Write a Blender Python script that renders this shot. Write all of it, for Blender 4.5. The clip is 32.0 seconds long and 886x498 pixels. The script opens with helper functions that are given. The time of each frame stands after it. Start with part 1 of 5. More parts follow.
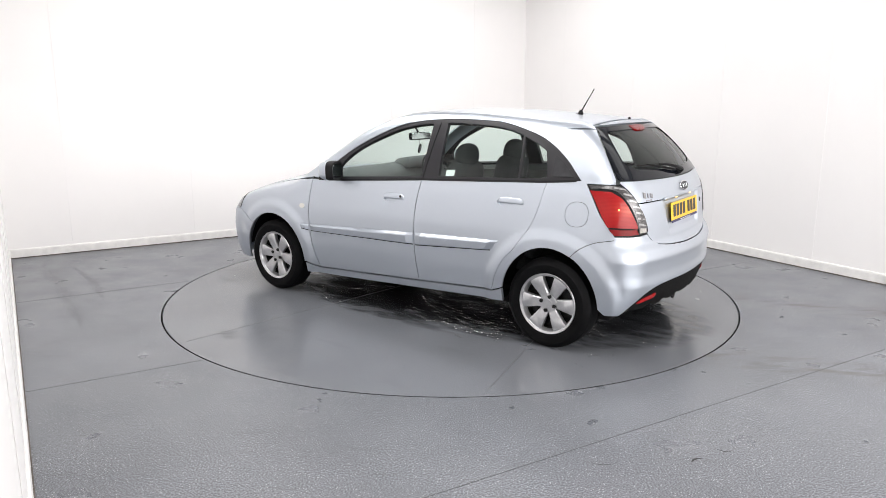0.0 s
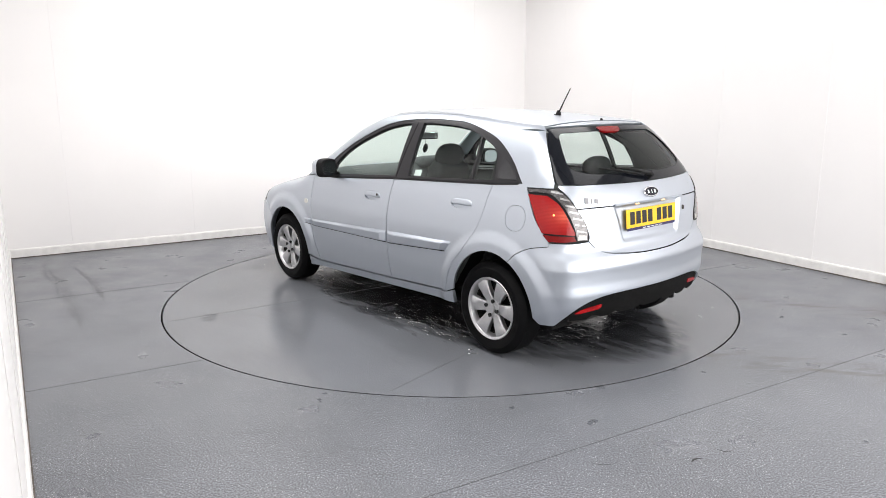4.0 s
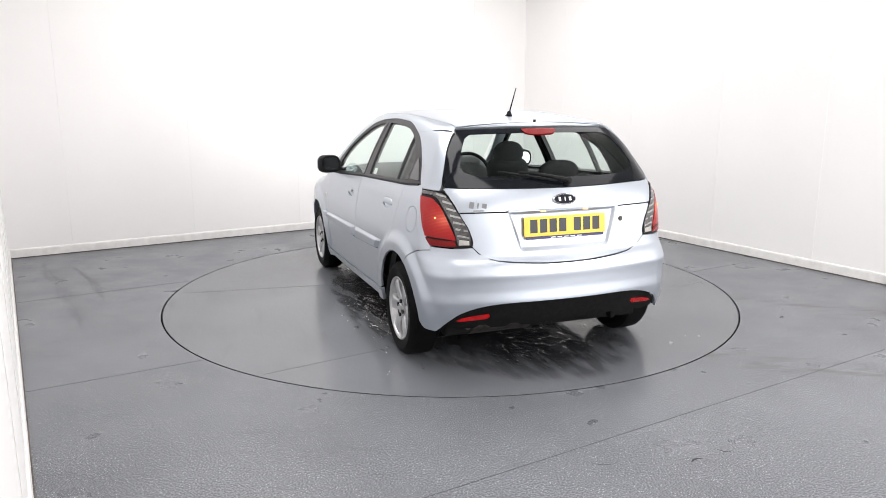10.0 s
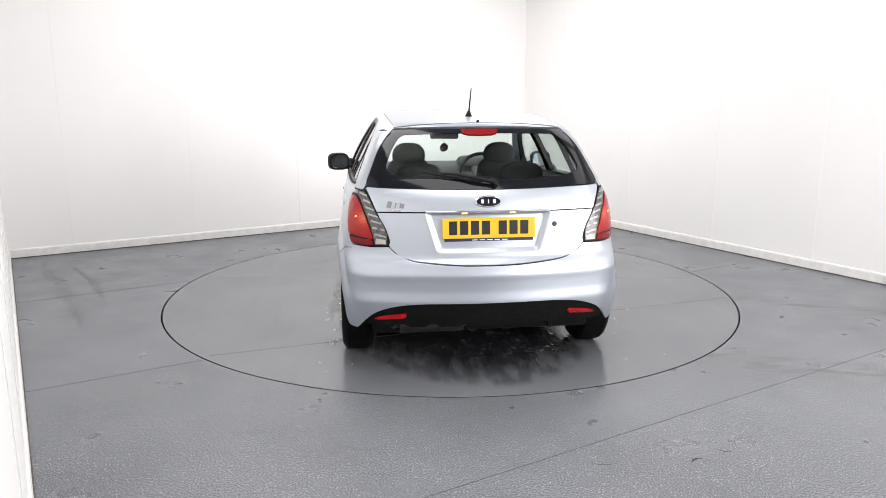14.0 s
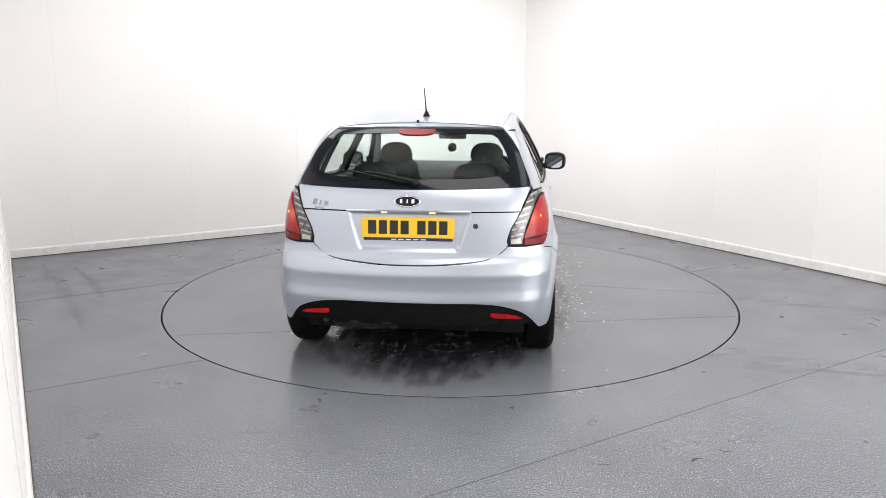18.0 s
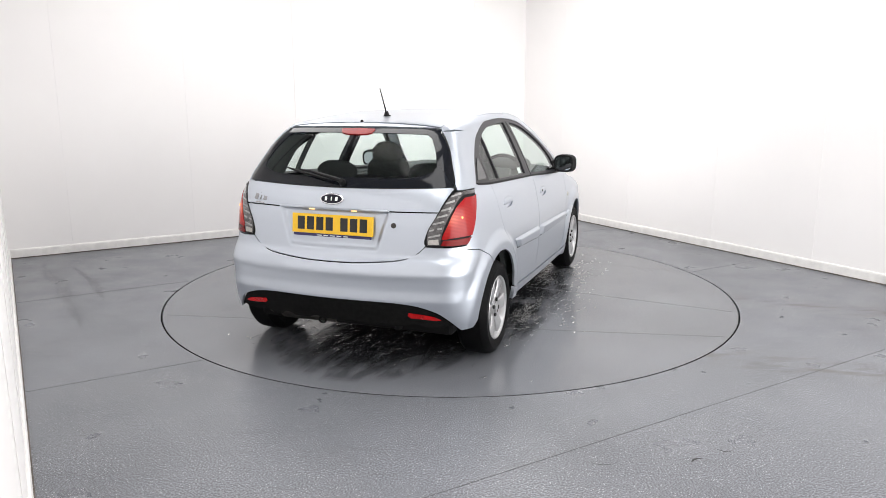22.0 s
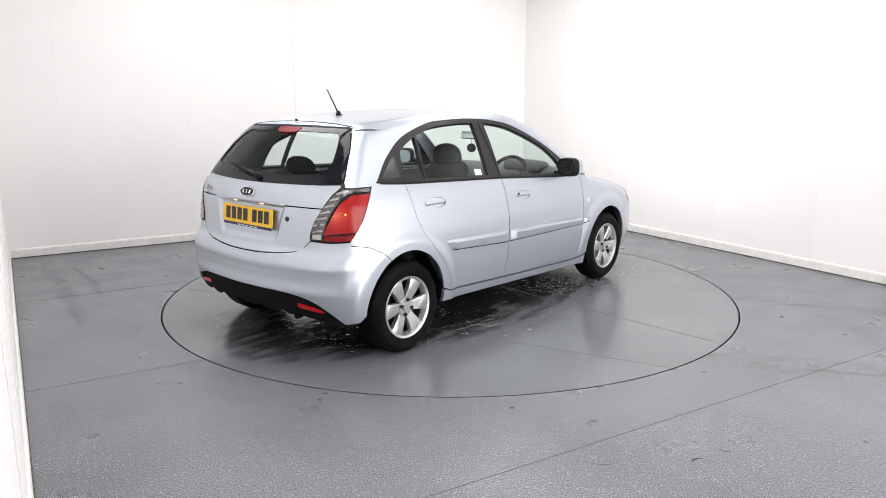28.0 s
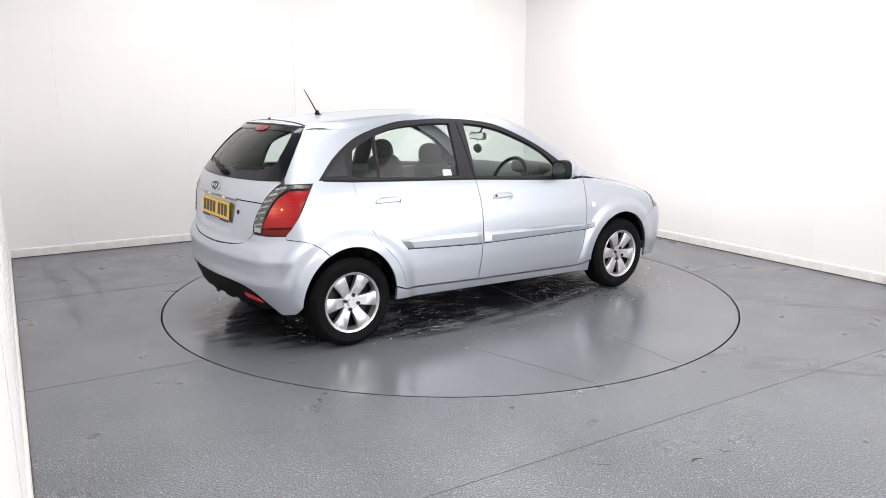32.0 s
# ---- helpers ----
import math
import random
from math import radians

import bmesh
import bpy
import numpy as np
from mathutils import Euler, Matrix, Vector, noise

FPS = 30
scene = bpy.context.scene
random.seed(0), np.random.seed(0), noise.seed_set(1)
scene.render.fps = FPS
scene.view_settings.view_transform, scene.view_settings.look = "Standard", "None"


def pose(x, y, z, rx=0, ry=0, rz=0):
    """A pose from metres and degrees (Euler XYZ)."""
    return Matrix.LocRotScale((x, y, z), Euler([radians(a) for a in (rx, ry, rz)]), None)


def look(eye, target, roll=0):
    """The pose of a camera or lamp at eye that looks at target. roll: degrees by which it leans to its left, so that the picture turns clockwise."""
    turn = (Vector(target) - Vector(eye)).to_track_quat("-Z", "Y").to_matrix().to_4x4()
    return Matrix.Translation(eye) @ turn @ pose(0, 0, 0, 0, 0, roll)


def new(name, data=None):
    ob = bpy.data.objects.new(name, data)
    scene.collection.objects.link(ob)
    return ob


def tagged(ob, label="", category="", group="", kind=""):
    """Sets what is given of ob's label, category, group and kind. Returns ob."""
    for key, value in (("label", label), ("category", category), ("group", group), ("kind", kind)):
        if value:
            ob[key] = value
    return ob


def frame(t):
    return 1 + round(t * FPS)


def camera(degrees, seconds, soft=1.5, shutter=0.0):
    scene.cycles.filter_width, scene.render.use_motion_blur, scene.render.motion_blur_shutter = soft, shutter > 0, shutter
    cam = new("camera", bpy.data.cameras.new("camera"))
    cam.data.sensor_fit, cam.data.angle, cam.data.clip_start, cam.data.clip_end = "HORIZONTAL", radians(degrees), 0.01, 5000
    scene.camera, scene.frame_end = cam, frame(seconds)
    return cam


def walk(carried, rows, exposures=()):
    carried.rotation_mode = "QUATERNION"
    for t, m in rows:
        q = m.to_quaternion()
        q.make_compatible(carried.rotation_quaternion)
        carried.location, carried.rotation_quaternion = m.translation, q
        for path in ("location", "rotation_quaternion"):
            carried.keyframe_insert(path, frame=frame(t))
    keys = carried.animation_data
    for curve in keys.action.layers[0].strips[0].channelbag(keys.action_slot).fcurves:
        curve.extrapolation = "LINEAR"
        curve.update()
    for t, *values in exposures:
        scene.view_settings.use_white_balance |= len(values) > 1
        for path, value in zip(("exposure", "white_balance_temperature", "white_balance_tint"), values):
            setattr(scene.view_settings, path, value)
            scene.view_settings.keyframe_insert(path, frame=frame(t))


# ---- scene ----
cam = camera(62.8, 32.0, soft=0.8)
EYE = (0.0, -5.849, 1.557)
PAN, TILT, ROLL = -0.528, -11.81, -0.098
AIM = pose(*EYE, 90 + TILT, 0, -PAN) @ pose(0, 0, 0, 0, 0, ROLL)
walk(cam, [(0.0, AIM), (32.0, AIM)], exposures=[(0.0, 0.06), (32.0, 0.06)])

# the room lies turned against the view
YAW = 31.6
U = Vector((math.cos(radians(YAW)), math.sin(radians(YAW)), 0))
V = Vector((-math.sin(radians(YAW)), math.cos(radians(YAW)), 0))
LEFT, RIGHT, BACK, FRONT, HIGH = -3.12, 3.195, 3.22, -6.2, 3.4
START, RATE = 144.774, -3.394  # the turntable's turn, degrees and degrees a second
DISC = 2.236


def place(u, v, z=0.0):
    return U * u + V * v + Vector((0, 0, z))


# ---------------------------------------------------------------- world and light
world = bpy.data.worlds.new("world")
scene.world = world
world.use_nodes = True
world.node_tree.nodes["Background"].inputs[0].default_value = (0.9, 0.95, 1.0, 1)
world.node_tree.nodes["Background"].inputs[1].default_value = 0.05


def ceiling_panel(u, v, size, deep, watts):
    """A light panel flush under the ceiling."""
    data = bpy.data.lights.new("ceiling_panel", "AREA")
    data.shape, data.size, data.size_y = "RECTANGLE", size, deep
    data.energy, data.color = watts, (1.0, 0.985, 0.98)
    ob = new("ceiling_panel", data)
    ob.matrix_world = Matrix.Translation(place(u, v, HIGH - 0.04)) @ pose(0, 0, 0, 0, 0, YAW)


for pv, west, east in ((-4.7, 3, 13), (-2.7, 34, 16), (-0.7, 40, 19), (1.3, 35, 40)):
    ceiling_panel(-1.3, pv, 1.3, 1.7, west)
    ceiling_panel(1.6, pv, 1.3, 1.7, east)

# unseen broad fill light behind the camera, added to brighten walls and car
room_fill = bpy.data.lights.new("room_fill", "AREA")
room_fill.shape, room_fill.size, room_fill.size_y = "RECTANGLE", 4.0, 2.4
room_fill.energy, room_fill.color = 160, (1.0, 0.985, 0.98)
box_ob = new("room_fill", room_fill)
box_ob.matrix_world = look(place(1.0, FRONT + 0.5, 1.5), place(-0.3, 1.6, 1.0))


# ---------------------------------------------------------------- materials
def material(name, color, rough=0.5, metal=0.0, coat=0.0, vary=0.0, scale=8.0, bump=0.0, bump_scale=60.0, emit=None, power=0.0, spec=0.5):
    m = bpy.data.materials.new(name)
    m.use_nodes = True
    nt = m.node_tree
    b = nt.nodes["Principled BSDF"]
    b.inputs["Base Color"].default_value = (*color, 1)
    b.inputs["Roughness"].default_value = rough
    b.inputs["Metallic"].default_value = metal
    b.inputs["Coat Weight"].default_value = coat
    b.inputs["Coat Roughness"].default_value = 0.06
    b.inputs["Specular IOR Level"].default_value = spec
    if emit:
        b.inputs["Emission Color"].default_value = (*emit, 1)
        b.inputs["Emission Strength"].default_value = power
    tc = nt.nodes.new("ShaderNodeTexCoord")
    if vary:
        n = nt.nodes.new("ShaderNodeTexNoise")
        n.inputs["Scale"].default_value, n.inputs["Detail"].default_value = scale, 6
        nt.links.new(tc.outputs["Object"], n.inputs["Vector"])
        r = nt.nodes.new("ShaderNodeValToRGB")
        r.color_ramp.elements[0].position, r.color_ramp.elements[1].position = 0.3, 0.7
        r.color_ramp.elements[0].color = (*[c * (1 - vary) for c in color], 1)
        r.color_ramp.elements[1].color = (*[min(1, c * (1 + vary)) for c in color], 1)
        nt.links.new(n.outputs["Fac"], r.inputs["Fac"])
        nt.links.new(r.outputs["Color"], b.inputs["Base Color"])
    if bump:
        n = nt.nodes.new("ShaderNodeTexNoise")
        n.inputs["Scale"].default_value, n.inputs["Detail"].default_value = bump_scale, 4
        nt.links.new(tc.outputs["Object"], n.inputs["Vector"])
        u = nt.nodes.new("ShaderNodeBump")
        u.inputs["Strength"].default_value, u.inputs["Distance"].default_value = bump, 0.004
        nt.links.new(n.outputs["Fac"], u.inputs["Height"])
        nt.links.new(u.outputs["Normal"], b.inputs["Normal"])
    return m


def glass_material(name, color, rough=0.0, mix=0.9, least=0.025):
    """Thin tinted glass: a clear sheet that also mirrors at its surface."""
    m = bpy.data.materials.new(name)
    m.use_nodes = True
    nt = m.node_tree
    nt.nodes.remove(nt.nodes["Principled BSDF"])
    t, g, mixer, face = nt.nodes.new("ShaderNodeBsdfTransparent"), nt.nodes.new("ShaderNodeBsdfGlossy"), nt.nodes.new("ShaderNodeMixShader"), nt.nodes.new("ShaderNodeLayerWeight")
    t.inputs[0].default_value = (*color, 1)
    g.inputs["Roughness"].default_value = rough
    face.inputs[0].default_value = 0.5
    p5, add = nt.nodes.new("ShaderNodeMath"), nt.nodes.new("ShaderNodeMath")
    p5.operation, add.operation, add.use_clamp = "POWER", "MULTIPLY_ADD", True
    p5.inputs[1].default_value = 5.0
    add.inputs[1].default_value, add.inputs[2].default_value = mix, least
    nt.links.new(face.outputs["Facing"], p5.inputs[0])
    nt.links.new(p5.outputs[0], add.inputs[0])
    nt.links.new(add.outputs[0], mixer.inputs[0])
    nt.links.new(t.outputs[0], mixer.inputs[1])
    nt.links.new(g.outputs[0], mixer.inputs[2])
    nt.links.new(mixer.outputs[0], nt.nodes["Material Output"].inputs[0])
    return m


PAINT = material("silver_blue_paint", (0.54, 0.58, 0.64), 0.39, 0.85, 0.45, 0.03, 900, 0.0)
BLACK = material("black_plastic", (0.006, 0.006, 0.0065), 0.55, 0, 0, 0.3, 30, 0.15, 500, spec=0.22)
FRAME = material("satin_black_film", (0.016, 0.015, 0.018), 0.38, spec=0.35)
GLOSSGREY = material("grey_gloss_plastic", (0.035, 0.035, 0.038), 0.2, 0, 0.4, 0.2, 25, 0.05, 60)
LINER = material("dark_liner", (0.007, 0.007, 0.0075), 0.85, spec=0.2)
MIRROR = material("mirror_silver", (0.42, 0.45, 0.48), 0.03, 1.0)
RUBBER = material("tyre_rubber", (0.004, 0.004, 0.0045), 0.6, 0, 0, 0.3, 20, 0.2, 200, spec=0.10)
ALLOY = material("silver_alloy", (0.60, 0.60, 0.61), 0.30, 0.8, 0.3, 0.06, 60)
DARKMETAL = material("dark_steel", (0.07, 0.065, 0.06), 0.55, 0.7, 0, 0.4, 30)
NUT = material("dark_wheel_nut", (0.03, 0.03, 0.03), 0.4, 0.6)
CHROME = material("chrome", (0.8, 0.8, 0.82), 0.12, 1.0)
GLASS = glass_material("side_glass", (0.89, 0.965, 0.935), least=0.045)
TINT = glass_material("rear_glass", (0.86, 0.91, 0.89), least=0.007)
CERAMIC = material("black_glass_border", (0.006, 0.007, 0.010), 0.08, spec=0.25)
WALL = material("white_wall_board", (0.885, 0.868, 0.86), 0.6, 0, 0, 0.015, 1.2, 0.05, 9)
TRIM = material("white_gloss_skirting", (0.8, 0.785, 0.765), 0.4, 0, 0, 0.07, 14, 0.25, 30)
DIRT = material("dirty_sealant", (0.12, 0.10, 0.085), 0.8, 0, 0, 0.6, 6)
CEIL = material("ceiling_paint", (0.48, 0.475, 0.47), 0.8, 0, 0, 0.02, 2)
CLOTH = material("dark_grey_seat_cloth", (0.042, 0.046, 0.047), 0.9, 0, 0, 0.25, 60, 0.15, 120)
TRIMGREY = material("grey_interior_trim", (0.11, 0.12, 0.118), 0.7, 0, 0, 0.1, 50, 0.2, 300)
HEADLINER = material("pale_headlining", (0.35, 0.35, 0.34), 0.9, 0, 0, 0.05, 30)
RED = material("red_lens", (0.19, 0.004, 0.005), 0.2, 0, 0.0, 0.15, 120, 0.3, 260, spec=0.25)
REDLIT = material("lit_red_lens", (0.27, 0.006, 0.008), 0.16, 0, 0.0, 0.1, 160, 0.12, 170, (1.0, 0.05, 0.03), 0.16, 0.3)
CLEAR = material("smoked_lens", (0.10, 0.095, 0.095), 0.14, 0.5, 0.8, 0.5, 70, 0.35, 120)
# the fog lens has a weak emission in place of reflected light
FOG = material("fog_lens", (0.16, 0.002, 0.003), 0.25, 0, 0.2, 0.8, 22, 0.4, 200, (1.0, 0.008, 0.01), 0.2)
VALANCE = material("grained_black_plastic", (0.006, 0.006, 0.006), 0.75, 0, 0, 0.3, 40, 0.2, 400, spec=0.12)
HEADLAMP = material("clear_headlamp_lens", (0.26, 0.26, 0.265), 0.12, 0.6, 0.8, 0.4, 55, 0.3, 90)
YELLOW = material("yellow_plate", (0.88, 0.52, 0.008), 0.4, 0, 0.3, 0.03, 40)
INK = material("black_ink", (0.01, 0.01, 0.011), 0.4)
BLUE = material("dark_blue_strip", (0.02, 0.015, 0.09), 0.4)
PALE = material("pale_sticker", (0.75, 0.8, 0.78), 0.5)
AMBER = material("clear_amber_lens", (0.78, 0.77, 0.72), 0.2, 0, 0.5)
BULB = material("bulb_glow", (1, 0.6, 0.3), 0.5, 0, 0, 0, 8, 0, 60, (1.0, 0.55, 0.2), 1.6)
TAILBULB = material("tail_bulb_glow", (1, 0.3, 0.1), 0.5, 0, 0, 0, 8, 0, 60, (1.0, 0.28, 0.08), 3.0)
BEAM = material("headlamp_glow", (1, 1, 1), 0.5, 0, 0, 0, 8, 0, 60, (1.0, 0.97, 0.94), 330.0)


def lit_lens(m, y, z):
    """The bulb behind a lens lights it most close by."""
    nt = m.node_tree
    b = nt.nodes["Principled BSDF"]
    tc, sep = nt.nodes.new("ShaderNodeTexCoord"), nt.nodes.new("ShaderNodeSeparateXYZ")
    nt.links.new(tc.outputs["Object"], sep.inputs[0])

    def calc(op, a, c, d=0.0):
        n = nt.nodes.new("ShaderNodeMath")
        n.operation = op
        for k, q in enumerate((a, c, d)):
            if isinstance(q, float):
                n.inputs[k].default_value = q
            else:
                nt.links.new(q, n.inputs[k])
        return n.outputs[0]

    dy = calc("SUBTRACT", calc("ABSOLUTE", sep.outputs[1], 0.0), y)
    dz = calc("SUBTRACT", sep.outputs[2], z)
    dist = calc("SQRT", calc("ADD", calc("MULTIPLY", dy, dy), calc("MULTIPLY", dz, dz)), 0.0)
    fall = calc("DIVIDE", 1.0, calc("MULTIPLY_ADD", calc("MULTIPLY", dist, dist), 620.0, 1.0))
    # fine horizontal prisms in the lens
    wave = calc("SINE", calc("MULTIPLY", sep.outputs[2], 820.0), 0.0)
    prism = calc("MULTIPLY_ADD", wave, 0.22, 0.8)
    nt.links.new(calc("MULTIPLY", calc("MULTIPLY_ADD", fall, 0.50, 0.02), prism), b.inputs["Emission Strength"])
    r = nt.nodes.new("ShaderNodeValToRGB")
    r.color_ramp.elements[0].color, r.color_ramp.elements[1].color = (1.0, 0.03, 0.025, 1), (1.0, 0.30, 0.17, 1)
    nt.links.new(fall, r.inputs["Fac"])
    nt.links.new(r.outputs["Color"], b.inputs["Emission Color"])


lit_lens(REDLIT, 0.69, 0.90)


def floor_material(name, wet):
    m = bpy.data.materials.new(name)
    m.use_nodes = True
    nt = m.node_tree
    b = nt.nodes["Principled BSDF"]
    L = nt.links.new
    tc = nt.nodes.new("ShaderNodeTexCoord")

    def noise_node(scale, detail=5, stretch=None):
        n = nt.nodes.new("ShaderNodeTexNoise")
        n.inputs["Scale"].default_value, n.inputs["Detail"].default_value = scale, detail
        if stretch:
            mp = nt.nodes.new("ShaderNodeMapping")
            mp.inputs["Scale"].default_value = stretch
            L(tc.outputs["Object"], mp.inputs["Vector"])
            L(mp.outputs[0], n.inputs["Vector"])
        else:
            L(tc.outputs["Object"], n.inputs["Vector"])
        return n

    def ramp(src, a, b_, ca, cb):
        r = nt.nodes.new("ShaderNodeValToRGB")
        r.color_ramp.elements[0].position, r.color_ramp.elements[1].position = a, b_
        r.color_ramp.elements[0].color, r.color_ramp.elements[1].color = (*ca, 1), (*cb, 1)
        L(src, r.inputs["Fac"])
        return r.outputs["Color"]

    def mix(fac, a, b_, mode="MIX"):
        x = nt.nodes.new("ShaderNodeMix")
        x.data_type, x.blend_type = "RGBA", mode
        L(fac, x.inputs[0]) if not isinstance(fac, float) else setattr(x.inputs[0], "default_value", fac)
        L(a, x.inputs[6])
        L(b_, x.inputs[7])
        return x.outputs[2]

    b.inputs["Specular IOR Level"].default_value = 0.42
    g = (0.163, 0.170, 0.185)
    base = ramp(noise_node(1.1).outputs["Fac"], 0.3, 0.7, [c * 0.86 for c in g], [c * 1.12 for c in g])
    grain = ramp(noise_node(130, 3).outputs["Fac"], 0.36, 0.64, (0.72, 0.72, 0.72) if wet else (0.46, 0.46, 0.47), (1.25, 1.25, 1.25) if wet else (1.50, 1.50, 1.52))
    col = mix(1.0, base, grain, "MULTIPLY")
    # pale quartz chips in the vinyl
    v = nt.nodes.new("ShaderNodeTexVoronoi")
    v.inputs["Scale"].default_value = 135
    L(tc.outputs["Object"], v.inputs["Vector"])
    chip = ramp(v.outputs["Distance"], 0.26, 0.40, (1, 1, 1), (0, 0, 0))
    pick = ramp(v.outputs["Color"], 0.74, 0.78, (0, 0, 0), (1, 1, 1))
    chipmask = mix(1.0, chip, pick, "MULTIPLY")
    pale = nt.nodes.new("ShaderNodeRGB")
    pale.outputs[0].default_value = (0.27, 0.275, 0.29, 1) if wet else (0.50, 0.51, 0.54, 1)
    col = mix(chipmask, col, pale.outputs[0])
    # scuffs and tyre marks
    scuff = ramp(noise_node(2.0, 8, (0.7, 5.0, 1)).outputs["Fac"], 0.60, 0.80, (0, 0, 0), (0.35, 0.35, 0.35))
    dark = nt.nodes.new("ShaderNodeRGB")
    dark.outputs[0].default_value = (0.075, 0.076, 0.08, 1)
    col = mix(scuff, col, dark.outputs[0])
    rough = ramp(noise_node(3.5, 6).outputs["Fac"], 0.3, 0.7, (0.14, 0.14, 0.14) if wet else (0.26, 0.26, 0.26), (0.24, 0.24, 0.24) if wet else (0.40, 0.40, 0.40))
    if not wet:
        # two dirty tyre tracks where cars roll on and off
        dot = nt.nodes.new("ShaderNodeVectorMath")
        dot.operation = "DOT_PRODUCT"
        dot.inputs[1].default_value = (0.37, 0.92, 0.0)
        L(tc.outputs["Object"], dot.inputs[0])
        east = nt.nodes.new("ShaderNodeSeparateXYZ")
        L(tc.outputs["Object"], east.inputs[0])
        side = ramp(east.outputs[0], 0.0, 1.0, (0, 0, 0), (1, 1, 1))
        brown = nt.nodes.new("ShaderNodeRGB")
        brown.outputs[0].default_value = (0.095, 0.086, 0.078, 1)
        patch = ramp(noise_node(7.0, 9, (0.6, 2.2, 1)).outputs["Fac"], 0.46, 0.66, (0, 0, 0), (0.75, 0.75, 0.75))
        for middle in (-0.86, 0.54):
            off = nt.nodes.new("ShaderNodeMath")
            off.operation, off.inputs[1].default_value = "SUBTRACT", middle
            L(dot.outputs["Value"], off.inputs[0])
            away = nt.nodes.new("ShaderNodeMath")
            away.operation = "ABSOLUTE"
            L(off.outputs[0], away.inputs[0])
            band = ramp(away.outputs[0], 0.05, 0.24, (1, 1, 1), (0, 0, 0))
            col = mix(mix(1.0, mix(1.0, band, patch, "MULTIPLY"), side, "MULTIPLY"), col, brown.outputs[0])
    if wet:
        sep = nt.nodes.new("ShaderNodeSeparateXYZ")
        L(tc.outputs["Object"], sep.inputs[0])
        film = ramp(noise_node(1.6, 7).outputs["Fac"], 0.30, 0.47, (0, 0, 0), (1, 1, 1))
        # damp reaches about the car's footprint; its dark tint also paints car shade
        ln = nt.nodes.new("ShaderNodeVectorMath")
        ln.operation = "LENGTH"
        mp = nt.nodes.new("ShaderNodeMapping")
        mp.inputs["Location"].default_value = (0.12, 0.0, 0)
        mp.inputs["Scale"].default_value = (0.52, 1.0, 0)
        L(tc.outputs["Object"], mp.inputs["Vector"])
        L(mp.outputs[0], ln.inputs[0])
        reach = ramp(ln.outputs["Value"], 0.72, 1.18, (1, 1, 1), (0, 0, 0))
        damp_shade = mix(1.0, film, reach, "MULTIPLY")
        wet_shade = nt.nodes.new("ShaderNodeRGB")
        wet_shade.outputs[0].default_value = (0.24, 0.24, 0.25, 1)
        darker = mix(1.0, col, wet_shade.outputs[0], "MULTIPLY")
        col = mix(damp_shade, col, darker)
        # trodden and dragged streaks in the film, along the car
        drag = noise_node(3.0, 9, (1.0, 3.2, 1)).outputs["Fac"]
        rough = mix(damp_shade, rough, ramp(drag, 0.40, 0.62, (0.05, 0.05, 0.05), (0.26, 0.26, 0.26)))
        grime = ramp(drag, 0.44, 0.60, (0.62, 0.62, 0.62), (1.12, 1.12, 1.12))
        reach_far = ramp(ln.outputs["Value"], 0.95, 1.5, (1, 1, 1), (0, 0, 0))
        col = mix(reach_far, col, mix(1.0, col, grime, "MULTIPLY"))
    L(col, b.inputs["Base Color"])
    L(rough, b.inputs["Roughness"])
    bp = nt.nodes.new("ShaderNodeBump")
    bp.inputs["Strength"].default_value, bp.inputs["Distance"].default_value = 0.05 if wet else 0.12, 0.002
    L(noise_node(240, 2).outputs["Fac"], bp.inputs["Height"])
    if wet:
        swell = nt.nodes.new("ShaderNodeBump")
        swell.inputs["Strength"].default_value, swell.inputs["Distance"].default_value = 0.2, 0.004
        L(noise_node(14, 5, (0.6, 1.6, 1)).outputs["Fac"], swell.inputs["Height"])
        L(bp.outputs[0], swell.inputs["Normal"])
        bp = swell
    L(bp.outputs[0], b.inputs["Normal"])
    return m


FLOOR = floor_material("grey_safety_vinyl", False)
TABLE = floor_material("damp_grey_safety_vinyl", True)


# ---------------------------------------------------------------- mesh helpers
def part(name, bm, mat, parent=None, label=""):
    me = bpy.data.meshes.new(name)
    bm.normal_update()
    bm.to_mesh(me)
    bm.free()
    me.materials.append(mat)
    ob = new(name, me)
    if parent:
        ob.parent = parent
    if label:
        ob["label"] = label
    return ob


def smooth(ob, angle=40):
    me = ob.data
    me.polygons.foreach_set("use_smooth", [True] * len(me.polygons))
    me.set_sharp_from_angle(angle=radians(angle))
    return ob


def thing(name, label, category, m=None, group="", kind=""):
    ob = new(name)
    ob.empty_display_size = 0.1
    if m:
        ob.matrix_world = m
    return tagged(ob, label, category, group, kind)


def box(size, m=None, bevel=0.0, segments=2):
    bm = bmesh.new()
    bmesh.ops.create_cube(bm, size=1, matrix=Matrix.Diagonal((*size, 1)))
    if bevel:
        bmesh.ops.bevel(bm, geom=bm.edges[:], offset=bevel, segments=segments, affect="EDGES", profile=0.5)
    if m:
        bmesh.ops.transform(bm, matrix=m, verts=bm.verts)
    return bm


def tube(radius, depth, m=None, seg=24, radius2=None, bevel=0.0):
    bm = bmesh.new()
    bmesh.ops.create_cone(bm, cap_ends=True, segments=seg, radius1=radius, radius2=radius if radius2 is None else radius2, depth=depth)
    if bevel:
        bmesh.ops.bevel(bm, geom=[e for e in bm.edges if len(e.link_faces) == 2 and e.calc_face_angle() > 0.9], offset=bevel, segments=2, affect="EDGES")
    if m:
        bmesh.ops.transform(bm, matrix=m, verts=bm.verts)
    return bm


